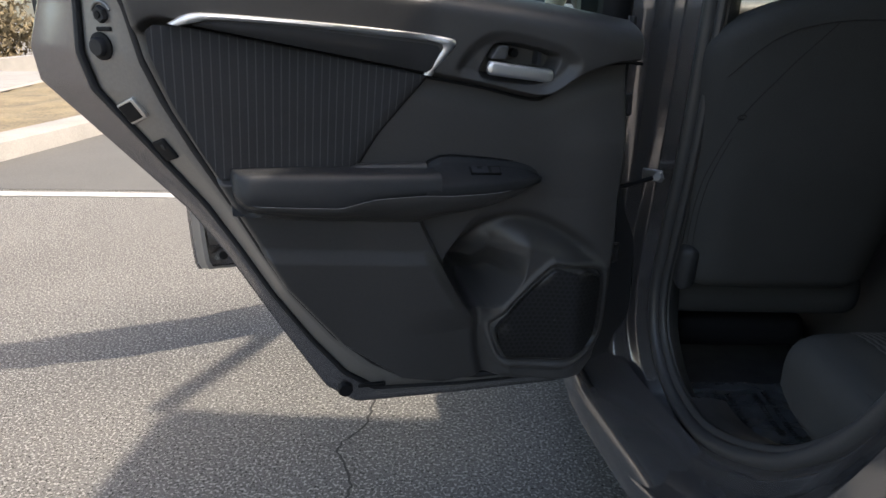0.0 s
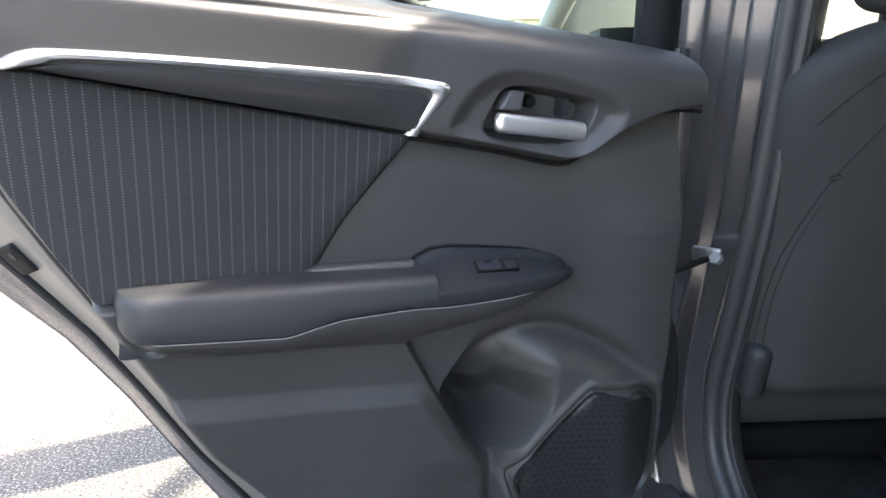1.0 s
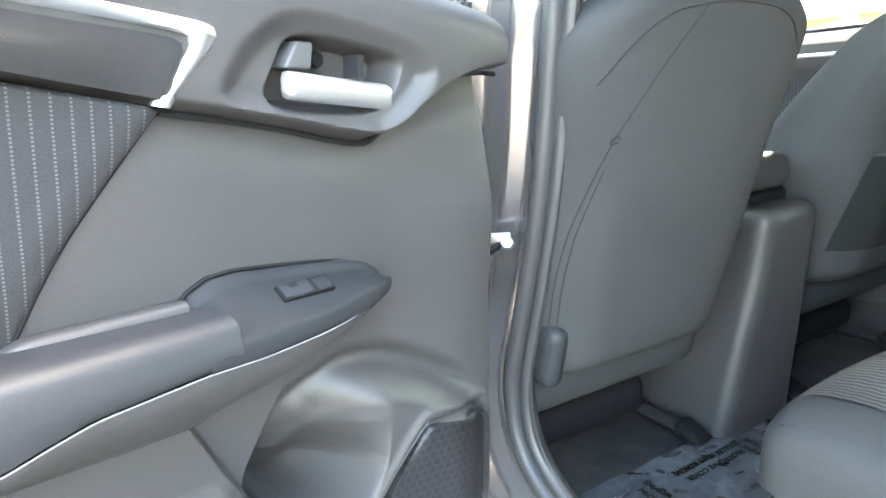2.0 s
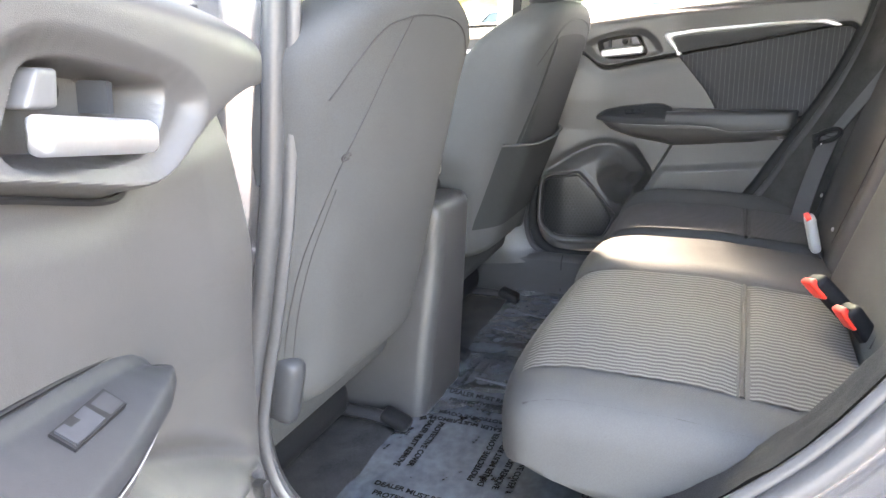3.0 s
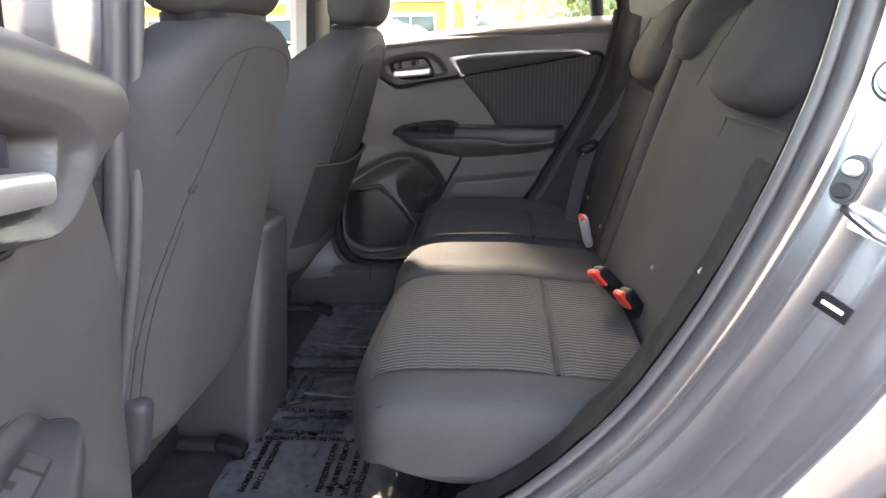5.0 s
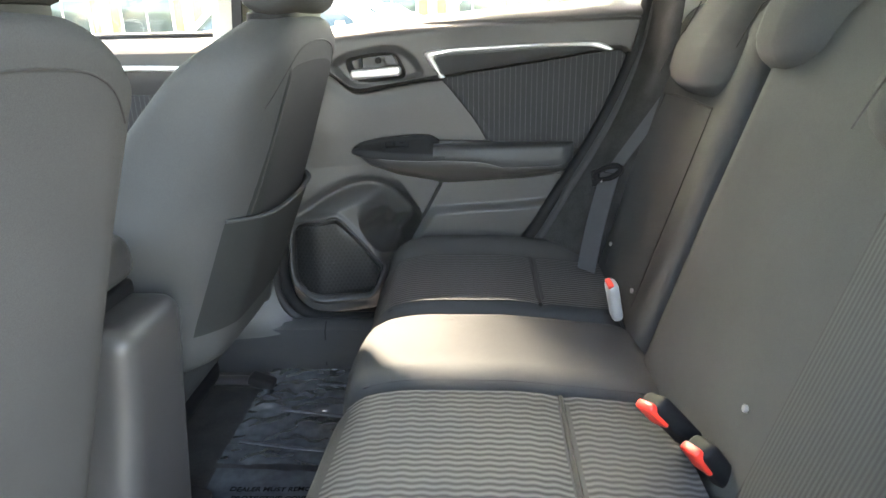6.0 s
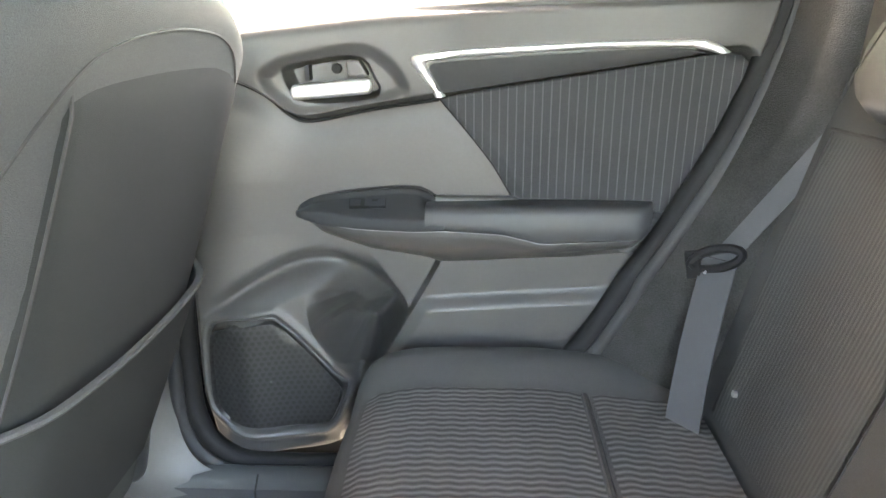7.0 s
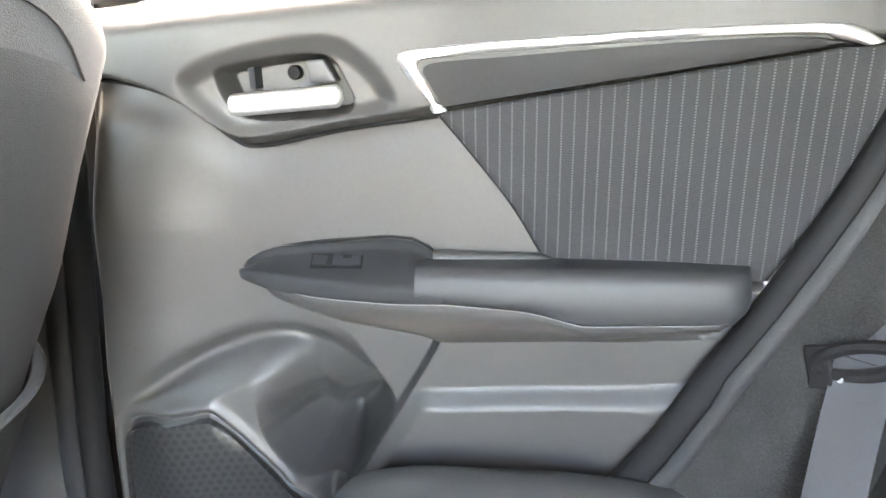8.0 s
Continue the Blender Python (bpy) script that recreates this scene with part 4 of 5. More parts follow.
for sx, x in ((1, 0.715), (-1, -0.655)):
    part("rear_pillar", loft([[(x - sx * (0.03 + 0.13 * f) - sx * 0.05 * g, -0.815 - 0.70 * f + 0.06 * g, 0.95 + 0.47 * g) for f in np.linspace(0, 1, 8)] for g in np.linspace(0, 1, 6)]), HEADLINER, body, "pale beige pillar trim")
    part("rear_side_trim", loft([[(x - sx * (0.04 * f + (0.02 if sx < 0 else 0)), (-0.78 if sx > 0 else -0.93) - (0.72 if sx > 0 else 0.57) * f, z) for f in np.linspace(0, 1, 6)] for z in (0.3, 0.6, 0.98)]), BLACK, body)
part("tailgate", loft([[(x, -1.52, z) for x in np.linspace(-0.66, 0.72, 6)] for z in (0.3, 0.6, 0.95)]), BLACK, body)
part("tailgate_glass", prism([(-0.60, 0), (0.66, 0), (0.60, 1), (-0.55, 1)], 0, 0.004, lambda a, b, w: (a, -1.53 + 0.20 * b + w, 0.97 + 0.40 * b)), PRIVACY, body, "dark tinted rear glass", smooth=False)

# right-hand inside: seal, pillar trim, sill trim, wheel-house carpet
RS = [(-0.775, 1.06), (-0.752, 0.95), (-0.712, 0.84), (-0.655, 0.73), (-0.60, 0.64), (-0.55, 0.555), (-0.47, 0.455), (-0.37, 0.385), (-0.25, 0.345), (-0.06, 0.34), (0.005, 0.365), (0.034, 0.42), (0.036, 0.50), (0.028, 0.62), (0.008, 0.82), (-0.006, 0.95), (-0.018, 1.10), (-0.07, 1.35)]
rs = curve_pts(RS, 120)
part("door_seal", tube([(0.655, p[0], p[1]) for p in rs], 0.015, 0.018, 12), BLACK, body, "black rubber seal round the closed door")
part("inner_seal_lip", tube([(0.640, p[0] + (0.014 if p[0] > -0.3 else -0.012), p[1] - (0.010 if p[0] > -0.6 else 0.0)) for p in rs], 0.010, 0.012, 10), RUBBER, body)
fr = curve_pts(RS[9:16], 60)
trim_rows = []
for f, x in ((0, 0.648), (0.10, 0.630), (0.30, 0.612), (0.7, 0.615), (1.0, 0.66)):
    trim_rows.append([(x - 0.03 * max(0, (0.55 - p[1]) / 0.2), p[0] + 0.016 + (0.085 + 0.135 * np.clip((0.62 - p[1]) / 0.15, 0, 1)) * f * (1 + 0.8 * max(0, (0.5 - p[1]) / 0.16)), p[1] - 0.004 - 0.03 * f * max(0, (0.42 - p[1]) / 0.06)) for p in fr])
part("pillar_trim", loft(trim_rows), TRIM, body, "grained dark pillar trim")
part("upper_pillar_trim", loft([[(0.650, y, z), (0.632, y + 0.012, z), (0.622, y + 0.045, z), (0.628, y + 0.100, z), (0.655, y + 0.125, z)] for y, z in ((0.010, 0.955), (0.0, 1.10), (-0.025, 1.25), (-0.055, 1.38))]), HEADLINER, body, "pale beige upper pillar trim")
sill = [[(0.648, y, 0.34), (0.630, y, 0.352), (0.607, y, 0.350), (0.592, y, 0.338), (0.583, y, 0.30), (0.580, y, 0.255), (0.575, y, 0.235)] for y in np.linspace(0.8, -0.50, 40)]
part("sill_trim", loft(sill), TRIM_BLUE, body, "dark plastic sill trim")
part("sill_joint", loft([[(x - 0.001, y, z) for x, z in ((0.609, 0.353), (0.590, 0.337), (0.579, 0.24))] for y in (-0.068, -0.071)]), BLACK, body)
rr = curve_pts(RS[:8], 60)
rows = []
for f in np.linspace(0, 1, 10):
    rows.append([(0.648 - 0.10 * f - 0.02 * math.sin(f * math.pi), p[0] + (-0.78 - 0.06 * (p[1] - 0.5) - p[0]) * f * 0.9, p[1] - 0.02 * f) for p in rr])
part("wheel_house_carpet", loft(rows), SIDE_CARPET, body, "fuzzy dark grey side carpet")
# left-hand wheel-house carpet inside the opening
rows = []
for f in np.linspace(0, 1, 8):
    rows.append([(x + 0.030 + 0.012 * f, p[0] - o[0] * 0.012 + (-0.80 - 0.1 * (p[1] - 0.5) - p[0]) * f * 0.75, p[1] - o[1] * 0.012 - 0.04 * f) for p, o, x in zip(LOOP[9 * 8:20 * 8, :2], OUT[9 * 8:20 * 8], LOOP[9 * 8:20 * 8, 3])])
part("wheel_house_carpet", loft(rows), SIDE_CARPET, body, "fuzzy dark side carpet")

# black sheets added to stop daylight leaking in round the closed right door
part("light_leak_sheet", loft([[(0.712, y, 0.20), (0.700, y, 0.352)] for y in (0.20, -0.30, -0.50)]), BLACK, body)
part("light_leak_sheet", loft([[(0.722, y, z) for y in (-0.01, 0.05, 0.14)] for z in (0.20, 0.60, 1.00)]), BLACK, body)
# floor
part("floor_carpet", loft([[(x, y, 0.236 + 0.006 * math.sin(7 * x + 3 * y) * math.sin(5 * y)) for x in np.linspace(-0.585, 0.60, 40)] for y in np.linspace(1.35, -0.62, 50)]), CARPET, body, "black carpet")
part("rear_bulkhead", loft([[(x, -0.60 - 0.02 * b, 0.22 + 0.25 * b) for x in np.linspace(-0.585, 0.62, 12)] for b in (0, 0.5, 1)]), CARPET, body)
part("boot_floor", loft([[(x, y, 0.46) for x in np.linspace(-0.585, 0.66, 6)] for y in (-0.62, -1.0, -1.52)]), CARPET, body)
part("underbody", loft([[(x, y, 0.19) for x in np.linspace(-0.60, 0.66, 6)] for y in (1.9, 0.5, -1.5)]), BLACK, body)
part("right_flank", loft([[(0.84, y, z) for y in np.linspace(2.1, -1.5, 10)] for z in (0.2, 0.6, 0.95)]), PAINT, body)

# dashboard
dash = thing("dashboard", "dark grey dashboard with silver-ringed air vent", "dashboard")
part("cowl", at(rbox((0.66, 0.28, 0.155), 0.06, 6), 0.03, 1.10, 0.885), TRIM, dash)
part("lower_dash", at(rbox((0.62, 0.16, 0.15), 0.05, 6), 0.03, 1.10, 0.62), TRIM, dash)
for vx in (-0.075, 0.085):
    vent = part("air_vent", at(rbox((0.070, 0.02, 0.048), 0.015, 3), vx, 0.815, 0.985), BLACK, dash, "black air vent")
    part("vent_ring", tube([(vx + 0.072 * math.copysign(abs(math.cos(q)) ** 0.6, math.cos(q)), 0.795, 0.985 + 0.050 * math.copysign(abs(math.sin(q)) ** 0.6, math.sin(q))) for q in np.linspace(0, 2 * math.pi, 40, endpoint=False)], 0.005, None, 8, True), SATIN, vent)
    for z in (0.955, 0.975, 0.995, 1.015):
        part("slat", at(rbox((0.062, 0.01, 0.002), 0.0015, 1), vx, 0.797, z), TRIM, vent)
part("display", at(rbox((0.13, 0.015, 0.075), 0.01, 3), 0.0, 0.80, 0.845), BLACK, dash, "dark glossy display")
steer = part("steering_wheel", tube([(-0.36 + 0.18 * math.cos(q), 0.72 + 0.06 * math.sin(q), 0.86 + 0.165 * math.sin(q)) for q in np.linspace(0, 2 * math.pi, 40, endpoint=False)], 0.015, None, 8, True), BLACK, dash)
part("hub", at(rbox((0.09, 0.03, 0.06), 0.025, 3), -0.36, 0.76, 0.86, -20), BLACK, steer)

# ---------------------------------------------------------------- seats
def front_seat(label, x, rear, k, pocket, half):
    """rear: y of the back's rear face at 0.60 m height; k: its lean."""
    s = thing("front_seat", label, "car seat", pose(x, 0, 0), group="front seats")

    def back(px, q, pz):
        t = np.clip((pz - 0.72) / 0.29, -1, 1)
        a = abs(px) / half
        wide = 1.0 - 0.03 * max(0, t) ** 3 - 0.05 * max(0, -t)
        bow = (0.030 + 0.060 * np.clip((0.98 - pz) / 0.40, 0, 1)) * max(0, a - 0.52) ** 2 / 0.23 - 0.006 * (1 - a * a)
        thick = (0.165 + 0.05 * a * a) * (1 - 0.42 * max(0, t) ** 1.5)
        belly = 0.010 * max(0, -t) ** 2
        if pocket and px > 0:
            wide -= 0.38 * np.clip(0.30 - t, 0, 0.9)
        return (px * wide, rear - k * (pz - 0.60) + bow + belly + (q + 0.065) / 0.13 * thick, pz + 0.014 * (1 - a * a) * max(0, t) - 0.040 * (max(0, a - 0.40) / 0.55) ** 1.6 * max(0, t))

    box = rbox((half, 0.065, 0.264), 0.036, 16, None, 6)
    shell = part("backrest", ([back(p[0], p[1], p[2] + 0.746) for p in box[0]], box[1]), FABRIC, s, "charcoal cloth backrest")

    # stitched seams: across the shoulder and down both flanks
    def on_back(px, pz, out=0.0):
        c = back(px, -0.065, pz)
        return (c[0], c[1] - out, c[2])
    part("shoulder_seam", tube([on_back(c[0], c[1]) for c in curve_pts([(-0.185, 0.915), (-0.15, 0.947), (-0.10, 0.965), (0.0, 0.975), (0.12, 0.968), (0.17, 0.945)], 30)], 0.0012, None, 6), GROOVE, shell)
    if not pocket:
        flank = curve_pts([(-0.040, 0.972), (-0.100, 0.905), (-0.150, 0.838), (-0.176, 0.75), (-0.186, 0.66), (-0.184, 0.55)], 40)
        part("flank_seam", tube([on_back(c[0], c[1], 0.0) for c in flank], 0.0009, None, 6), GROOVE, shell)
        part("flank_stitching", tube([on_back(c[0] + 0.008, c[1], 0.0) for c in flank[18:]], 0.0007, None, 6), GROOVE, shell)
        part("cover_hook", tube([on_back(-0.150 + 0.006 * math.cos(q), 0.836 + 0.004 * math.sin(q), 0.001) for q in np.linspace(0, 5.4, 10)], 0.0014, None, 6), GROOVE, shell)
    if pocket:
        # a darker knit sewn in along the bolsters; its colour also holds this face's shade
        rows = []
        for b in np.linspace(0, 1, 24):
            z = 0.560 + 0.397 * b
            left = -0.184 + 0.044 * max(0, b - 0.35) / 0.65
            rows.append([on_back(px, z - 0.004 * (px / 0.2) ** 2, -0.003 if i in (0, 23) or b in (0, 1) else 0.0018) for i, px in enumerate(np.linspace(left, 0.200, 24))])
        part("back_panel", loft(rows), SHADED_BACK_CLOTH, s, "back panel in cloth darkened for the shade on it")
        part("panel_seam", tube([r[1] for r in rows], 0.0014, None, 6), GROOVE, shell)
        rows = []
        for b in np.linspace(0, 1, 10):
            z = 0.560 + 0.172 * b
            rows.append([on_back(px, z + 0.010 * (px / 0.15) ** 2 * b, 0.0035 + 0.012 * b * (1 - (px / 0.198) ** 4)) for px in np.linspace(-0.198, 0.198, 28)])
        pk = part("map_pocket", loft(rows), SHADED_BACK_CLOTH, s, "map pocket in the same shade-darkened cloth")
        part("pocket_hem", tube(rows[-1], 0.0045, 0.003, 8), FABRIC, pk)
    head = rbox((0.135, 0.05, 0.095), 0.045, 8)
    part("headrest", ([(p[0] * (1 - 0.10 * (p[2] / 0.095)), p[1] + 0.02 * (p[0] / 0.135) ** 2 + rear - k * 0.52 + 0.055 - 0.14 * p[2], p[2] + 1.118) for p in head[0]], head[1]), FABRIC, s, "charcoal cloth headrest")
    part("headrest_base", ([(p[0] * 0.8, p[1] * 0.75 + rear - k * 0.42 + 0.055, p[2] * 0.10 + 1.022) for p in head[0]], head[1]), BLACK, s)
    for sg in (-0.06, 0.06):
        part("headrest_post", tube([(sg, rear - k * 0.36 + 0.06, 0.96), (sg, rear - k * 0.46 + 0.06, 1.06)], 0.006), STEEL, s)
    cush = rbox((0.225, 0.24, 0.052), 0.045, 8)
    part("seat_cushion", ([(p[0], p[1] + 0.30, p[2] + 0.49 + 0.05 * (p[1] / 0.24)) for p in cush[0]], cush[1]), FABRIC, s)
    for sg in (-1, 1):
        if sg * x > 0:
            part("recliner_cover", at(rbox((0.018, 0.045, 0.050), 0.017, 4), sg * (0.172 if x < 0 else 0.132), 0.030, 0.535, 14), TRIM_BLUE, s, "dark plastic recliner cover")
        part("seat_rail", tube([(sg * 0.19, 0.55, 0.262), (sg * 0.19, 0.10, 0.262), (sg * 0.19, 0.055, 0.255), (sg * 0.19, 0.035, 0.240)], 0.016, 0.012), RUBBER, s, "dark seat rail")
        part("rail_cap", at(rbox((0.020, 0.03, 0.012), 0.010, 3), sg * 0.19, 0.055, 0.262, 20), BLACK, s)
    part("under_seat_wiring", at(rbox((0.15, 0.20, 0.04), 0.03, 3), 0, 0.32, 0.33), BLACK, s)
    return s


front_seat("driver's front seat in charcoal cloth, seen from behind", -0.388, -0.045, 0.245, False, 0.222)
front_seat("front passenger seat in charcoal cloth with map pocket", 0.300, -0.048, 0.32, True, 0.230)

# rear bench: left seat, middle seat and right seat each fold on their own
def bench_place(x0, x1, crown, lift_l, lift_r, round_l=0.0):
    """The cushion's own bend between x0 and x1."""
    cx, hx = (x0 + x1) / 2, (x1 - x0) / 2

    def bend(px, py, pz):
        a = px / hx
        side = (lift_l if a < 0 else lift_r) * max(0, abs(a) - 0.45) / 0.55
        nose = max(0, (py - 0.10) / 0.13)
        top = 1 if pz > 0 else 0
        # the outer front corner is rounded, and the lower front edge is cut back
        outer = max(0, -a) ** 3 * round_l
        tuck = max(0, -pz / 0.085) ** 1.4 * max(0, py / 0.225)
        y = -0.455 + py * (1.09 if py < 0 else 1) + (0.010 * (1 - a * a) if py > 0.1 else 0) - max(0, py / 0.225) ** 2 * 0.045 * outer - 0.13 * tuck
        return (cx + px, y, 0.445 + (0 if top else 0.050 * outer * -pz / 0.085) + pz + top * (crown * (1 - a * a) + side - 0.030 * nose * nose * (1 if py > 0.1 else 0) - 0.022 * max(0, -(py + 0.02)) / 0.2) + (0 if top else 0.05 * max(0, -py) / 0.2))
    return bend, hx


def bench_cushion(name, label, x0, x1, crown, lift_l, lift_r, ribbed, x_seam0=None, x_seam1=None):
    s = thing(name, label, "car seat", group="rear bench seats")
    bend, hx = bench_place(x0, x1, crown, lift_l, lift_r, 1.0 if x0 < -0.4 else 0.0)
    d = rbox((hx, 0.225, 0.085), 0.045, 14)
    base = part("seat_cushion", ([bend(*p) for p in d[0]], d[1]), FABRIC, s, "charcoal cloth seat cushion")
    cx = (x0 + x1) / 2
    if ribbed:
        rows = []
        for b in np.linspace(0, 1, 30):
            y = 0.205 - b * 0.41
            rows.append([tuple(np.array(bend(px, y, 0.0855)) + (0, 0, 0.002 - 0.012 * max(0, (y - 0.17) / 0.035) ** 2 - 0.0045 * math.exp(-((y + 0.075) / 0.010) ** 2))) for px in np.linspace(x_seam0 - cx, x_seam1 - cx, 26)])
        ins = part("ribbed_insert", loft(rows), RIBBED, s, "ribbed dark grey cloth")
        part("cross_seam", tube([tuple(np.array(bend(px, -0.075, 0.0855)) + (0, 0, -0.0014)) for px in np.linspace(x_seam0 - cx, x_seam1 - cx, 20)], 0.0042, None, 6), GROOVE, ins)
    ring = []
    for y in np.linspace(0.19, -0.20, 20):
        ring.append(tuple(np.array(bend(-hx + 0.022, y, 0.0765)) + (0, 0, 0.0)))
    part("edge_seam", tube(ring, 0.0016, None, 6), GROOVE, base)
    return s


left_seat = bench_cushion("rear_seat", "outer rear seat in charcoal cloth with ribbed middle", -0.497, 0.020, 0.006, 0.012, 0.010, True, -0.400, -0.005)
mid_seat = bench_cushion("rear_seat", "narrow centre rear seat in plain charcoal cloth", 0.022, 0.285, 0.012, 0.004, 0.004, False)
right_seat = bench_cushion("rear_seat", "outer rear seat in charcoal cloth beside the closed door", 0.287, 0.655, 0.006, 0.008, 0.040, True, 0.305, 0.555)


def bench_back(s, x0, x1, headrests, insert, flat_to, flare=0.0):
    """headrests: centre x, half width, half height, y and z of each; insert: x range of the ribbed cloth; flat_to: where the bolsters begin; flare: how far the right flank widens with height."""
    cx, hx, hz = (x0 + x1) / 2, (x1 - x0) / 2, 0.30
    d = rbox((hx, 0.07, hz), 0.05, 14)

    def bend(px, py, pz):
        a = px / hx
        z = pz + 0.44 + hz
        bolster = 0.016 * max(0, abs(a) - flat_to) / (1 - flat_to) if py > 0 else 0
        wing = flare * np.clip((z - 0.60) / 0.15, 0, 1) * np.clip((a - 0.25) / 0.75, 0, 1)
        return (cx + px * (1 - 0.04 * max(0, pz / hz)) + wing, -0.765 + py + bolster + 0.25 * wing - 0.30 * (z - 0.53), z)
    part("backrest", ([bend(*p) for p in d[0]], d[1]), FABRIC, s, "charcoal cloth backrest")
    i0, i1 = insert[0] - cx, insert[1] - cx
    rows = []
    for b in np.linspace(0, 1, 24):
        pz = -hz + 0.08 + b * (2 * hz - 0.25)
        rows.append([tuple(np.array(bend(px, 0.0705, pz)) + (0, -0.001 + 0.004 * min(1, 8 * b, 8 * (1 - b)), 0)) for px in np.linspace(i0, i1, 18)])
    ins = part("ribbed_insert", loft(rows), FINE_RIBBED, s, "finely ribbed dark grey cloth")
    part("insert_seam", tube([tuple(np.array(bend(px, 0.071, hz - 0.168))) for px in np.linspace(i0 - 0.004, i1 + 0.004, 12)], 0.0022, None, 6), GROOVE, ins)
    for px in (i0 - 0.002, i1 + 0.002):
        part("side_seam", tube([tuple(np.array(bend(px, 0.0705, pz))) for pz in np.linspace(hz - 0.168, -hz + 0.09, 14)], 0.0016, None, 6), GROOVE, ins)
    for hc, hw, hh, hy, hzc in headrests:
        d = rbox((hw, 0.095, hh), 0.086, 14)

        def pillow(px, py, pz):
            a = px / hw
            return (hc + px * (1 - 0.07 * pz / hh - 0.08 * (pz / hh) ** 4), hy + py * (1 - 0.10 * pz / hh) - 0.38 * pz + 0.016 * (1 - a * a), hzc + pz * (1 - 0.10 * a * a) - (0.022 * a * a if pz > 0 else 0))
        rest = part("headrest", ([pillow(*p) for p in d[0]], d[1]), FABRIC, s, "charcoal cloth headrest")
        part("headrest_seam", tube([pillow(hw * 0.50, 0.0957, q) for q in np.linspace(-hh + 0.035, hh - 0.05, 14)], 0.0010, None, 6), GROOVE, rest)
        for sg in (-0.055, 0.055):
            part("headrest_post", tube([(hc + sg, hy + 0.02, hzc - hh + 0.02), (hc + sg, hy + 0.045, 0.83)], 0.006), BLACK, rest)


bench_back(left_seat, -0.530, 0.172, [(-0.285, 0.170, 0.108, -0.890, 0.988), (0.120, 0.112, 0.095, -0.915, 1.028)], (-0.475, -0.205), 0.62)
bench_back(right_seat, 0.174, 0.600, [(0.405, 0.165, 0.108, -0.900, 0.984)], (0.300, 0.520), 0.42, 0.042)
# black slab added under the cushions against sun leaking between them
part("leak_block_slab", at(rbox((0.50, 0.150, 0.030), 0.02, 3), 0.10, -0.500, 0.378), BLACK, mid_seat)

# belts and buckles
def buckle(x, y, z, rx, ry, rz, red, label):
    b = thing("belt_buckle", label, "buckle", pose(x, y, z, rx, ry, rz), group="rear belt buckles")
    part("housing", rbox((0.019, 0.012, 0.040) if red else (0.014, 0.010, 0.046), 0.009, 3), BLACK if red else PALE_PLASTIC, b)
    part("button", at(rbox((0.0145, 0.006, 0.018), 0.004, 2), 0, 0.010, 0.027) if red else at(rbox((0.010, 0.005, 0.007), 0.003, 2), 0, 0.003, 0.043), RED, b, "red release button")
    part("strap", tube([(0, 0, -0.03), (0, -0.01, -0.09)], 0.013, 0.003), BELT if not red else BLACK, b)


buckle(-0.158, -0.690, 0.540, -35, 10, 20, True, "black belt buckle with red button in the seat gap")
buckle(-0.100, -0.655, 0.562, -40, 15, 25, True, "small black belt buckle with red button")
buckle(0.258, -0.655, 0.560, -20, -22, 15, False, "pale grey belt buckle with red button")
rb = thing("seat_belt", "grey seat belt with black guide beside the closed door", "seat belt")
def webbing(name, p0, p1, half, sag, material, belt):
    rows = []
    for f in np.linspace(0, 1, 16):
        p = np.array(p0) * (1 - f) + np.array(p1) * f + np.array(sag) * math.sin(f * math.pi)
        h = np.array((0.70, 0.71, 0)) * half
        n = np.array((-0.0006, 0.0006, 0))
        rows.append([tuple(p - h - n), tuple(p - h + n), tuple(p + h + n), tuple(p + h - n), tuple(p - h - n)])
    part(name, loft(rows), material, belt)


webbing("lower_webbing", (0.588, -0.699, 0.704), (0.486, -0.639, 0.485), 0.022, (-0.004, 0.006, 0), BELT, rb)
webbing("upper_webbing", (0.520, -0.860, 0.98), (0.584, -0.700, 0.706), 0.015, (0, 0, 0), BELT, rb)
guide = [(0.585 + 0.030 * math.cos(q) * 0.7, -0.697 + 0.030 * math.cos(q) * 0.75 + 0.004, 0.706 + 0.013 * math.sin(q) - 0.012 * math.cos(q)) for q in np.linspace(0, 2 * math.pi, 24, endpoint=False)]
part("belt_guide", tube(guide, 0.006, None, 8, True), BLACK, rb, "black belt guide")
part("tongue", at(rbox((0.010, 0.003, 0.018), 0.002, 1), 0.603, -0.672, 0.692, 10, 20, 40), BLACK, rb)
part("belt_stop", at(disc(0.0035, 0.003, 12), 0.590, -0.684, 0.688, -80, 0, 30), DULL_SILVER, rb)
lb = thing("seat_belt", "grey seat belt with silver tongue beside the open doorway", "seat belt")
webbing("upper_webbing", (-0.560, -0.90, 1.22), (-0.522, -0.722, 0.735), 0.020, (0, 0, 0), BELT, lb)
webbing("lower_webbing", (-0.522, -0.722, 0.735), (-0.505, -0.690, 0.55), 0.020, (0.004, 0, 0), BELT, lb)
part("tongue", at(rbox((0.022, 0.003, 0.011), 0.002, 1), -0.520, -0.700, 0.722, 20, -35, 40), STEEL, lb, "bare steel tongue")
fb = thing("seat_belt", "black front seat belt hanging from the pillar", "seat belt")
webbing("shoulder_webbing", (0.606, 0.045, 1.20), (0.598, 0.090, 0.62), 0.022, (0, 0, 0), BLACK, fb)
part("belt_anchor", at(disc(0.018, 0.014, 24), 0.618, 0.045, 1.215, 0, -90, 0), PALE_PLASTIC, fb, "pale belt anchor on the pillar")
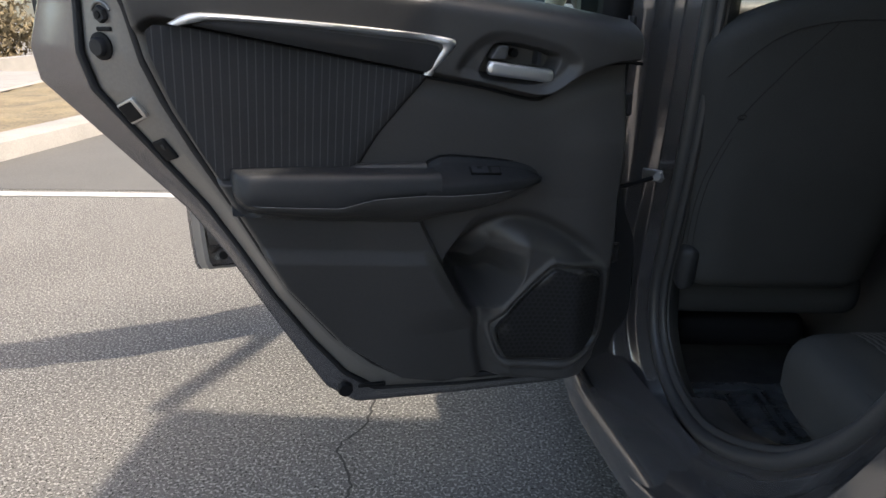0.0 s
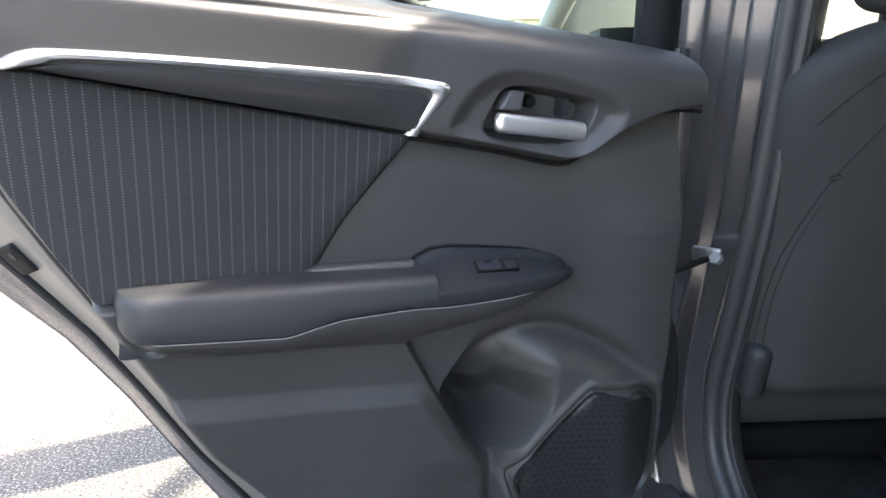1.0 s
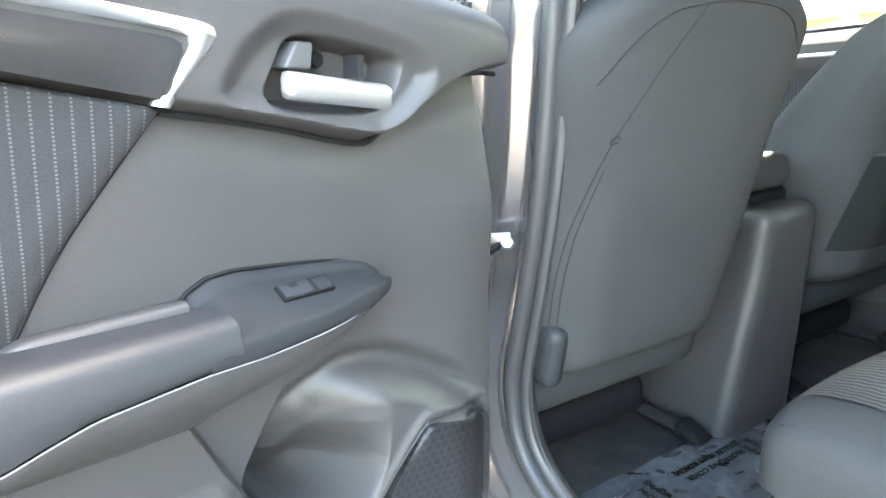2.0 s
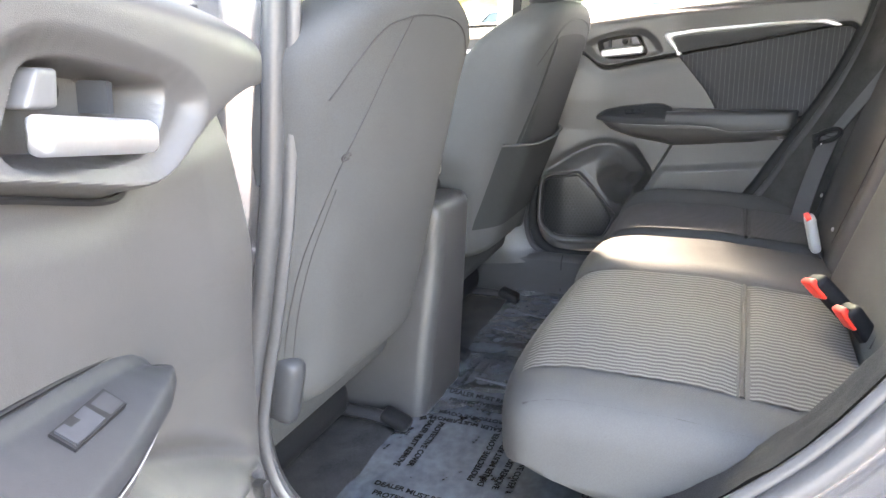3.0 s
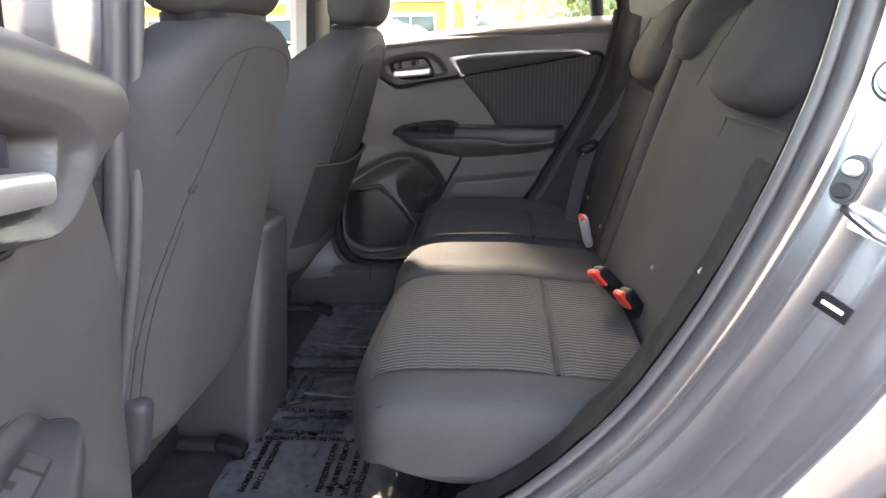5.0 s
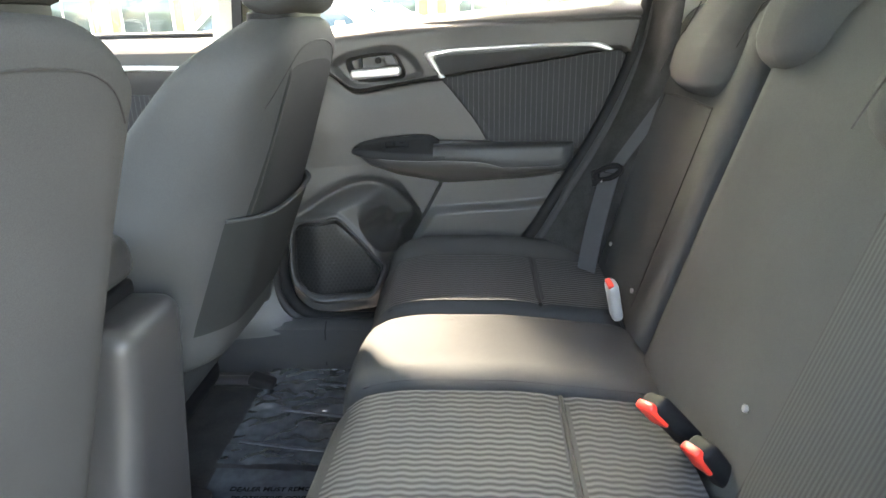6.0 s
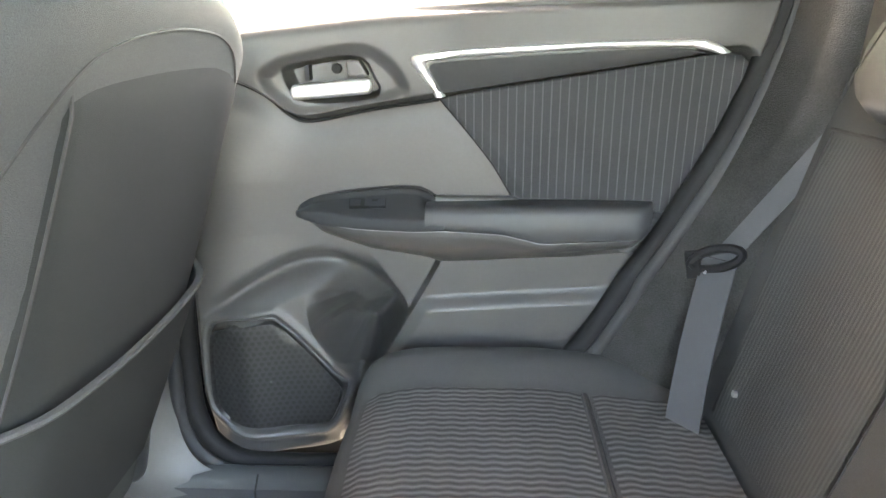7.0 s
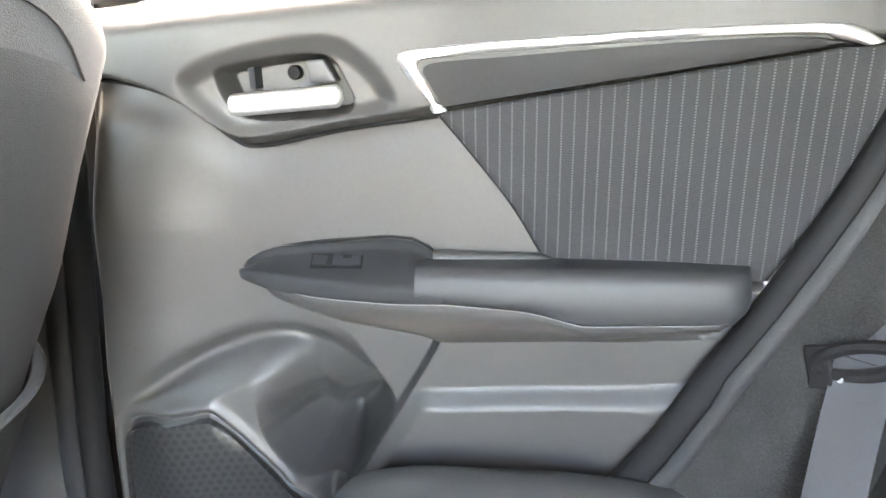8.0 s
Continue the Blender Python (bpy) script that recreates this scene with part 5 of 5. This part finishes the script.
for x, y, z in ((-0.150, -0.722, 0.61), (-0.33, -0.716, 0.548), (0.452, -0.689, 0.595), (0.30, -0.70, 0.56)):
    a = tagged(part("anchor_point", at(disc(0.0045, 0.004, 14), x, y + 0.005, z, -80), THREAD), "small pale child seat anchor button on the backrest", "anchor", group="child seat anchors")

# console between the front seats
con = thing("centre_console", "dark plastic centre console between the front seats", "console")
d = rbox((0.078, 0.26, 0.222), 0.030, 8, None, 6)
part("console_body", ([(p[0] + (-0.036 if p[0] > 0 else -0.036 - 0.055 * np.clip((0.12 - p[2]) / 0.34, 0, 1)), p[1] + 0.256 - 0.020 * p[2] / 0.222, p[2] + 0.450) for p in d[0]], d[1]), TRIM, con)
d = rbox((0.072, 0.19, 0.033), 0.024, 6, None, 6)
part("armrest_lid", at((d[0], d[1]), -0.036, 0.222, 0.715, -3), TRIM, con, "dark padded lid")
part("lid_gap", at(rbox((0.066, 0.185, 0.012), 0.006, 3), -0.036, 0.225, 0.678), BLACK, con)

# ---------------------------------------------------------------- front doors
def front_door(side, label, m):
    door = thing("front_door", label, "car door", m, group="front doors")

    def put(u, v, w):
        return (u, side * w, v)
    outline = curve_pts([(0.02, 1.0), (0.0, 0.7), (0.0, 0.36), (0.04, 0.25), (0.2, 0.225), (0.9, 0.222), (1.10, 0.225), (1.135, 0.27), (1.135, 0.7), (1.12, 1.02)], 90)
    mid = np.array((0.56, 0.66))

    def ring(f, w):
        return [put(*(mid + (p - mid) * f), w) for p in outline]
    part("inner_shell", loft([ring(f, w) for f, w in ((0.93, -0.03), (0.95, -0.035), (0.965, -0.07), (0.98, -0.09), (0.985, -0.10))]), JAMB, door)
    part("outer_flange", loft([ring(f, w) for f, w in ((0.98, -0.098), (0.995, -0.105), (1.0, -0.112), (0.995, -0.12), (0.8, -0.14), (0.4, -0.15), (0.01, -0.15))]), PAINT, door, "dark grey painted skin")
    rows = []
    for b in np.linspace(0, 1, 40):
        v = 0.335 + b * 0.655
        row = []
        for a in np.linspace(0, 1, 60):
            u = 0.06 + 0.02 * b + a * (1.03 + 0.01 * b)
            bump = 0.03 / (1 + math.exp(-(v - 0.88) / 0.008)) + 0.035 * math.exp(-((v - 0.665) / 0.030) ** 2) / (1 + math.exp(-(u - 0.25) / 0.03)) + 0.03 / (1 + math.exp((v - 0.55) / 0.01))
            edge = min(a, 1 - a, b) * 20
            row.append(put(u, v, bump - 0.03 * (1 - min(1, edge)) ** 2 - 0.05 * max(0, (b - 0.94) / 0.06) ** 2))
        rows.append(row)
    part("door_panel", loft(rows), TRIM, door)
    part("cloth_insert", loft([[put(u, v, 0.006) for u in np.linspace(0.42 + (0.86 - v) * 0.4, 1.04, 20)] for v in np.linspace(0.735, 0.87, 8)]), STRIPED, door)
    part("silver_strip", tube([put(0.40 + 0.62 * f, 0.915 + 0.012 * math.sin(f * 2.6), 0.036) for f in np.linspace(0, 1, 20)], 0.004, 0.006), SATIN, door, "satin silver strip")
    d = disc(0.014, 0.012, 20)
    part("drain_grommet", ([put(1.05 + q[0], 0.290 + q[1], -0.03 + q[2]) for q in d[0]], d[1]), BLACK, door)
    fk = curve_pts([(0.03, 0.98), (0.30, 1.17), (0.62, 1.35), (0.85, 1.42), (1.0, 1.42), (1.07, 1.30), (1.11, 1.00)], 50)
    part("window_frame", tube([put(p[0], p[1], -0.07) for p in fk], 0.024, 0.028), BLACK, door)
    pane = part("window_pane", prism([tuple(p) for p in fk], -0.072, -0.070, put), GLASS, door, "green tinted glass", smooth=False)
    pane.visible_shadow = False
    part("belt_seal", tube([put(q, 0.992, -0.03) for q in np.linspace(0.04, 1.08, 10)], 0.012, 0.008), RUBBER, door)
    return door


ax = Vector((-0.9, -0.436, 0)).normalized()
front_door(1, "open driver's door with dark grey skin and black frame", Matrix(((ax.x, -ax.y, 0, -0.80), (ax.y, ax.x, 0, 1.13), (0, 0, 1, 0), (0, 0, 0, 1))))
front_door(-1, "closed front passenger door with silver strip", Matrix(((0, 1, 0, 0.70), (-1, 0, 0, 1.17), (0, 0, 1, 0), (0, 0, 0, 1))))

# ---------------------------------------------------------------- protective film on the floor
def lettering(text, size, m, parent):
    cu = bpy.data.curves.new("words", "FONT")
    cu.body, cu.size, cu.align_x, cu.offset = text, size, "CENTER", 0.0003
    cu.extrude = 0.0003
    ob = new("words", cu)
    bpy.context.view_layer.update()
    me = bpy.data.meshes.new_from_object(ob.evaluated_get(bpy.context.evaluated_depsgraph_get()))
    bpy.data.objects.remove(ob)
    me.name = "lettering"
    me.materials.clear()
    me.materials.append(INK)
    for q in me.vertices:
        c = m @ q.co
        q.co = (c.x, c.y, film_height(c.x, c.y) + 0.0036 + q.co.z)
    w = new("lettering", me)
    w.parent = parent
    return w


def film_height(x, y):
    return 0.247 + 0.005 * noise.noise((x * 9, y * 9, 0.3)) + 0.0025 * noise.noise((x * 23, y * 31, 4.0)) + 0.008 * math.exp(-((x + 0.01 + 0.15 * (y + 0.2)) / 0.018) ** 2)


film = thing("protective_film", "smoky plastic protective film with black warning words, crumpled", "floor film", kind="")
part("sheet", loft([[(x + 0.01 * noise.noise((y * 8, 1, 1)), y + 0.012 * noise.noise((x * 10, 2, 1)), film_height(x, y)) for x in np.linspace(-0.55, 0.205, 90)] for y in np.linspace(0.05, -0.46, 70)]), FILM, film)
part("sheet_fold", tube([(0.012 + 0.03 * math.sin(5 * y), y, 0.262) for y in np.linspace(-0.03, -0.38, 20)], 0.006, 0.003), FILM, film)
far_film = thing("protective_film", "second crumpled smoky plastic film beyond the console", "floor film")
part("sheet", loft([[(x, y, 0.248 + 0.010 * abs(noise.noise((x * 16, y * 13, 0.9))) + 0.004 * noise.noise((x * 50, y * 46, 2.0))) for x in np.linspace(0.215, 0.57, 80)] for y in np.linspace(0.055, -0.40, 80)]), FILM, far_film)
for k in range(3):
    part("sheet_fold", tube([(0.27 + 0.10 * k + 0.02 * math.sin(9 * y + k), y, 0.256) for y in np.linspace(0.03 - 0.05 * k, -0.16 - 0.03 * k, 14)], 0.005, 0.003), FILM, far_film)
WORDS = ("DEALER MUST REMOVE", "PROTECTIVE COVER")
for x in (-0.375, -0.055, 0.145):
    for y in (-0.075, -0.245):
        for k, words in enumerate(WORDS):
            lettering(words, 0.0155, pose(x - 0.024 * k, y, film_height(x, y) + 0.0035, 0, 0, -90), film)
for x in (-0.455, -0.135):
    for y in (-0.075, -0.245):
        for k, words in enumerate(WORDS):
            lettering(words, 0.0155, pose(x + 0.024 * k - 0.012, y, film_height(x, y) + 0.0035, 0, 0, 90), film)
for x in (-0.235, 0.05):
    for y, rz in ((-0.012, 180), (-0.155, 0), (-0.195, 180), (-0.345, 0)):
        for k, words in enumerate(WORDS):
            sgn = 1 if rz else -1
            lettering(words, 0.0155 if x < 0 else 0.011, pose(x, y + sgn * 0.012 - sgn * 0.022 * k, film_height(x, y) + 0.0035, 0, 0, rz), film)

# ---------------------------------------------------------------- outside
def flat(name, rows, material, label, category="ground"):
    return tagged(part(name, loft(rows), material), label, category, kind="structure")


def fall(x):
    return -0.05 * max(0.0, x - 14.0) if x < 120 else -5.3


xs = [-900, -200, -60, -30, -15, -8, -4, -2, 0, 2, 5, 10, 14, 20, 30, 45, 60, 90, 120, 200, 900]
flat("ground", [[(x, y, fall(x)) for x in xs] for y in (-900, -200, -60, -20, -8, -2, 0, 2, 4, 8, 20, 60, 200, 900)], ASPHALT, "light grey worn asphalt with coarse aggregate")
flat("road_marking", [[(x, y, 0.004) for x in np.linspace(-6.4, -1.6, 20)] for y in (2.46, 2.56)], ROAD_PAINT, "worn white painted parking line", "road marking")
flat("road", [[(x, y, 0.003) for x in np.linspace(-7.5, -0.6, 24)] for y in (2.62, 4.0, 6.0, 9.0, 14.0)], DARK_ASPHALT, "smooth darker asphalt of the driving lane", "road")
crack = curve_pts([(-1.16, 0.62), (-1.22, 0.45), (-1.244, 0.30), (-1.248, 0.22), (-1.30, 0.125), (-1.27, 0.055), (-1.245, -0.03), (-1.26, -0.11), (-1.25, -0.35)], 70)
crack[:, 0] += [0.008 * noise.noise((i * 0.9, 0, 0)) for i in range(70)]
flat("ground_crack", [[(p[0] - 0.003 - 0.0025 * noise.noise((i * 0.7, 3, 0)), p[1], 0.003), (p[0] + 0.003 + 0.0025 * noise.noise((i * 0.6, 8, 0)), p[1], 0.003)] for i, p in enumerate(crack)], CRACK, "narrow crack in the asphalt", "crack")
kerb_line = [(-4.58, 1.0), (-4.49, 2.4), (-4.41, 3.4), (-4.34, 4.2), (-4.27, 5.4), (-4.2, 7.0), (-4.1, 10.0)]
kl = curve_pts(kerb_line, 40)
flat("kerb", [[(p[0], p[1], -0.01), (p[0] - 0.02, p[1], 0.13), (p[0] - 0.05, p[1], 0.15), (p[0] - 0.30, p[1], 0.15), (p[0] - 0.31, p[1], 0.10)] for p in kl], CONCRETE, "pale concrete kerb beside the parking bay", "kerb")
flat("verge", [[(p[0] - 0.31 - 1.65 * f - 0.25 * f * (p[1] - 4.0), p[1] + 0.2 * f, 0.125 + 0.05 * noise.noise((p[0] * 2, p[1] * 2, f * 5))) for f in np.linspace(0, 1, 14)] for p in kl], DRY_GRASS, "dry brown mulch strip behind the kerb", "verge")
flat("kerb", [[(p[0] - 1.90 - 0.25 * (p[1] - 4.0), p[1], 0.13), (p[0] - 1.92 - 0.25 * (p[1] - 4.0), p[1], 0.155), (p[0] - 3.3 - 0.25 * (p[1] - 4.0), p[1], 0.155), (p[0] - 3.34 - 0.25 * (p[1] - 4.0), p[1], -0.01)] for p in kl], CONCRETE, "broad pale concrete kerb on the far side of the verge", "kerb")
flat("low_wall", [[(-8.9 - 0.06 * y, y, z) for y in np.linspace(2, 30, 12)] for z in (0, 0.2, 0.30)] + [[(-9.2 - 0.06 * y, y, 0.30) for y in np.linspace(2, 30, 12)]], CONCRETE, "low pale concrete wall", "wall")


def leafy(name, label, x, y, z, rx, rz, n, seed, leaf=0.10, trunk=True, material=None, category="tree", tall=1.0):
    """A trunk with limbs and a crown of many small tilted leaves in clumps."""
    r = random.Random(seed)
    t = thing(name, label, category, pose(x, y, z))
    limbs = []
    if trunk:
        limbs.append(tube([(0, 0, -0.1), (0.04, 0.02, 0.8 * tall), (0, 0.05, 1.6 * tall), (0.05, 0, 2.4 * tall)], 0.11, None, 10))
        for k in range(9):
            q, h = r.uniform(0, 6.28), r.uniform(2.4 * tall - 1.2, 2.4 * tall)
            e = (rx * 0.8 * math.cos(q), rx * 0.8 * math.sin(q), h + r.uniform(0.6, 1.6))
            limbs.append(tube([(0, 0, h), (e[0] * 0.4, e[1] * 0.4, h + 0.5), e], 0.035, None, 6))
            limbs.append(tube([(e[0] * 0.4, e[1] * 0.4, h + 0.5), (e[0] * 0.5 + r.uniform(-0.6, 0.6), e[1] * 0.5 + r.uniform(-0.6, 0.6), h + 1.5)], 0.018, None, 5))
        part("trunk", joined(*limbs), BARK, t)
    verts, faces = [], []
    clumps = [(r.gauss(0, rx * 0.45), r.gauss(0, rx * 0.45), (2.4 * tall + 0.2 if trunk else 0.5 * rz) + r.gauss(0, rz * 0.4)) for _ in range(max(6, n // 60))]
    for _ in range(n):
        c = r.choice(clumps)
        p = [c[i] + r.gauss(0, 0.22 * rx) for i in range(3)]
        p[2] = max(p[2], 0.05)
        a, b = Vector((r.uniform(-1, 1), r.uniform(-1, 1), r.uniform(-1, 1))).normalized(), Vector((r.uniform(-1, 1), r.uniform(-1, 1), r.uniform(-1, 1))).normalized()
        k = len(verts)
        p = Vector(p)
        verts += [p - a * leaf, p + b * leaf * 0.5, p + a * leaf, p - b * leaf * 0.5]
        faces.append((k, k + 1, k + 2, k + 3))
    if n:
        part("crown", (verts, faces), material or LEAF, t, smooth=False)
    return t


def stucco_building(label, x, y, z, rz, width, height, wall_mat, fascia, signs):
    b = thing("shop_building", label, "building", pose(x, y, z, 0, 0, rz))
    bays = int(width / 4)
    part("wall", at(rbox((width / 2, 4, height / 2), 0.08, 2), 0, 4, height / 2), wall_mat, b)
    part("roof", at(rbox((width / 2 + 0.3, 4.3, 0.18), 0.06, 2), 0, 4, height + 0.12), CREAM, b)
    part("fascia", at(rbox((width / 2 + 0.1, 0.15, height * 0.16), 0.04, 2), 0, -0.12, height * 0.80), fascia, b)
    for k in range(bays):
        cx = -width / 2 + (k + 0.5) * width / bays
        w = part("window", at(rbox((1.3, 0.06, height * 0.20), 0.03, 2), cx, -0.03, height * 0.36), CREAM, b)
        part("pane", at(rbox((1.18, 0.03, height * 0.17), 0.01, 2), cx, -0.075, height * 0.36), DARK_GLASS, w)
        part("mullion", at(rbox((0.04, 0.03, height * 0.17), 0.01, 2), cx, -0.10, height * 0.36), CREAM, w)
        part("pilaster", at(rbox((0.22, 0.12, height / 2), 0.03, 2), cx - width / bays / 2, -0.10, height / 2), CREAM, b)
        if k % signs == 0:
            sign = part("sign_panel", at(rbox((1.3, 0.03, height * 0.09), 0.02, 2), cx, -0.29, height * 0.81), wall_mat, b)
            for j, wd in enumerate((0.95, 0.7)):
                part("sign_bar", at(rbox((wd, 0.02, height * 0.018), 0.005, 1), cx, -0.33, height * (0.835 - 0.06 * j)), SIGN_INK, sign)
    return b


def parked_car(label, x, y, z, rz, paint):
    c = thing("parked_car", label, "car", pose(x, y, z, 0, 0, rz), group="parked cars")
    prof = [(-2.1, 0.55, 0.75), (-2.0, 0.85, 0.84), (-1.2, 0.95, 0.88), (0, 0.96, 0.9), (1.2, 0.92, 0.88), (1.95, 0.78, 0.84), (2.15, 0.55, 0.7)]
    rings = [[(q * f, p, 0.28 + (h - 0.28) * g) for f, g in ((-0.92, 0), (-1, 0.35), (-0.99, 0.8), (-0.93, 1), (0.93, 1), (0.99, 0.8), (1, 0.35), (0.92, 0))] for p, h, q in prof]
    part("body", loft(rings, True, True), paint, c)
    cab = [(-1.5, 0.02, 0.80), (-1.05, 0.47, 0.66), (-0.3, 0.55, 0.64), (0.35, 0.50, 0.64), (1.15, 0.02, 0.80)]
    rings = [[(q * f, p, 0.90 + h * g) for f, g in ((-1.05, 0), (-0.93, 0.9), (-0.8, 1), (0.8, 1), (0.93, 0.9), (1.05, 0))] for p, h, q in cab]
    part("cabin_glass", loft(rings, True, True), DARK_GLASS, c)
    part("roof", loft([[(q * 0.9 * f, p, 0.905 + h + 0.012 * (1 - f * f)) for f in np.linspace(-1, 1, 8)] for p, h, q in cab[1:4]]), paint, c)
    for sg in (-1, 1):
        part("pillar", tube([(sg * 0.80, 1.12, 0.93), (sg * 0.62, 0.38, 1.41), (sg * 0.62, -1.02, 1.38), (sg * 0.80, -1.48, 0.93)], 0.04, None, 6), paint, c)
        part("mirror", at(rbox((0.10, 0.05, 0.06), 0.03, 3), sg * 0.98, 0.75, 0.98), paint, c)
        part("headlight", at(rbox((0.18, 0.05, 0.06), 0.03, 2), sg * 0.6, 2.03, 0.66), PALE_PLASTIC, c)
        for p in (-1.3, 1.35):
            wl = part("wheel", tube([(sg * 0.72, p, 0.31), (sg * 0.90, p, 0.31)], 0.31, None, 24), RUBBER, c)
            part("rim", tube([(sg * 0.89, p, 0.31), (sg * 0.91, p, 0.31)], 0.19, None, 16), DULL_SILVER, wl)
    return c


for k in range(6):
    parked_car("white parked car in a row across the lot", 9.6 + 2.7 * k, 2.15 - 0.12 * k, fall(9.6 + 2.7 * k), 176, CAR_WHITE)
parked_car("dark blue parked car across the lot", 9.8, -3.2, 0, 86, CAR_DARK)
stucco_building("ochre stucco shop building with cream fascia", 34, 6, fall(34), -84, 40, 6.2, OCHRE, CREAM, 2)
stucco_building("cream and ochre shop row with dark sign lettering", 58, 44, fall(58), -60, 48, 4.6, CREAM, OCHRE, 2)
stucco_building("pale cream building beyond the parking lot", -6, 40, 0, 0, 44, 6.5, CREAM, CREAM, 3)
leafy("bare_tree", "pale bare tree trunk with thin branches", 13.5, 0.1, 0, 1.6, 0.6, 60, 3, 0.05)
leafy("bare_tree", "pale bare tree with spread branches", 12.5, 2.2, 0, 1.8, 0.6, 80, 5, 0.05)
leafy("street_tree", "young street tree with yellow-green leaves", 20, -3.0, fall(20), 2.2, 1.0, 2200, 8, 0.12)
# added tree: its unseen crown cuts the sun off the rear seat backs
leafy("street_tree", "added tall leafy tree, crown out of view, that shades the rear of the car", 8.0, 1.07, 0, 0.75, 0.75, 6000, 31, 0.11, tall=3.95)
leafy("street_tree", "leafy green tree beyond the lot", 18, 26, fall(18), 2.0, 1.0, 1800, 9, 0.12)
for k, (x, y) in enumerate(((-1.5, 17), (0.4, 18.5), (2.2, 16.5), (-4.0, 19), (4.6, 19.5))):
    leafy("shrub", "rounded green shrub in front of the pale building", x, y, 0, 1.0, 1.3, 1500, 20 + k, 0.09, False, category="shrub")
for k in range(5):
    leafy("shrub", "dry tan shrub beyond the low wall", -11.2 - 0.5 * k, 7 + 2.4 * k, 0, 1.1, 1.2, 1400, 40 + k, 0.10, False, DRY_GRASS, "shrub")
parked_car("white parked car near the shrubs", -0.5, 11.5, 0, 90, CAR_WHITE)
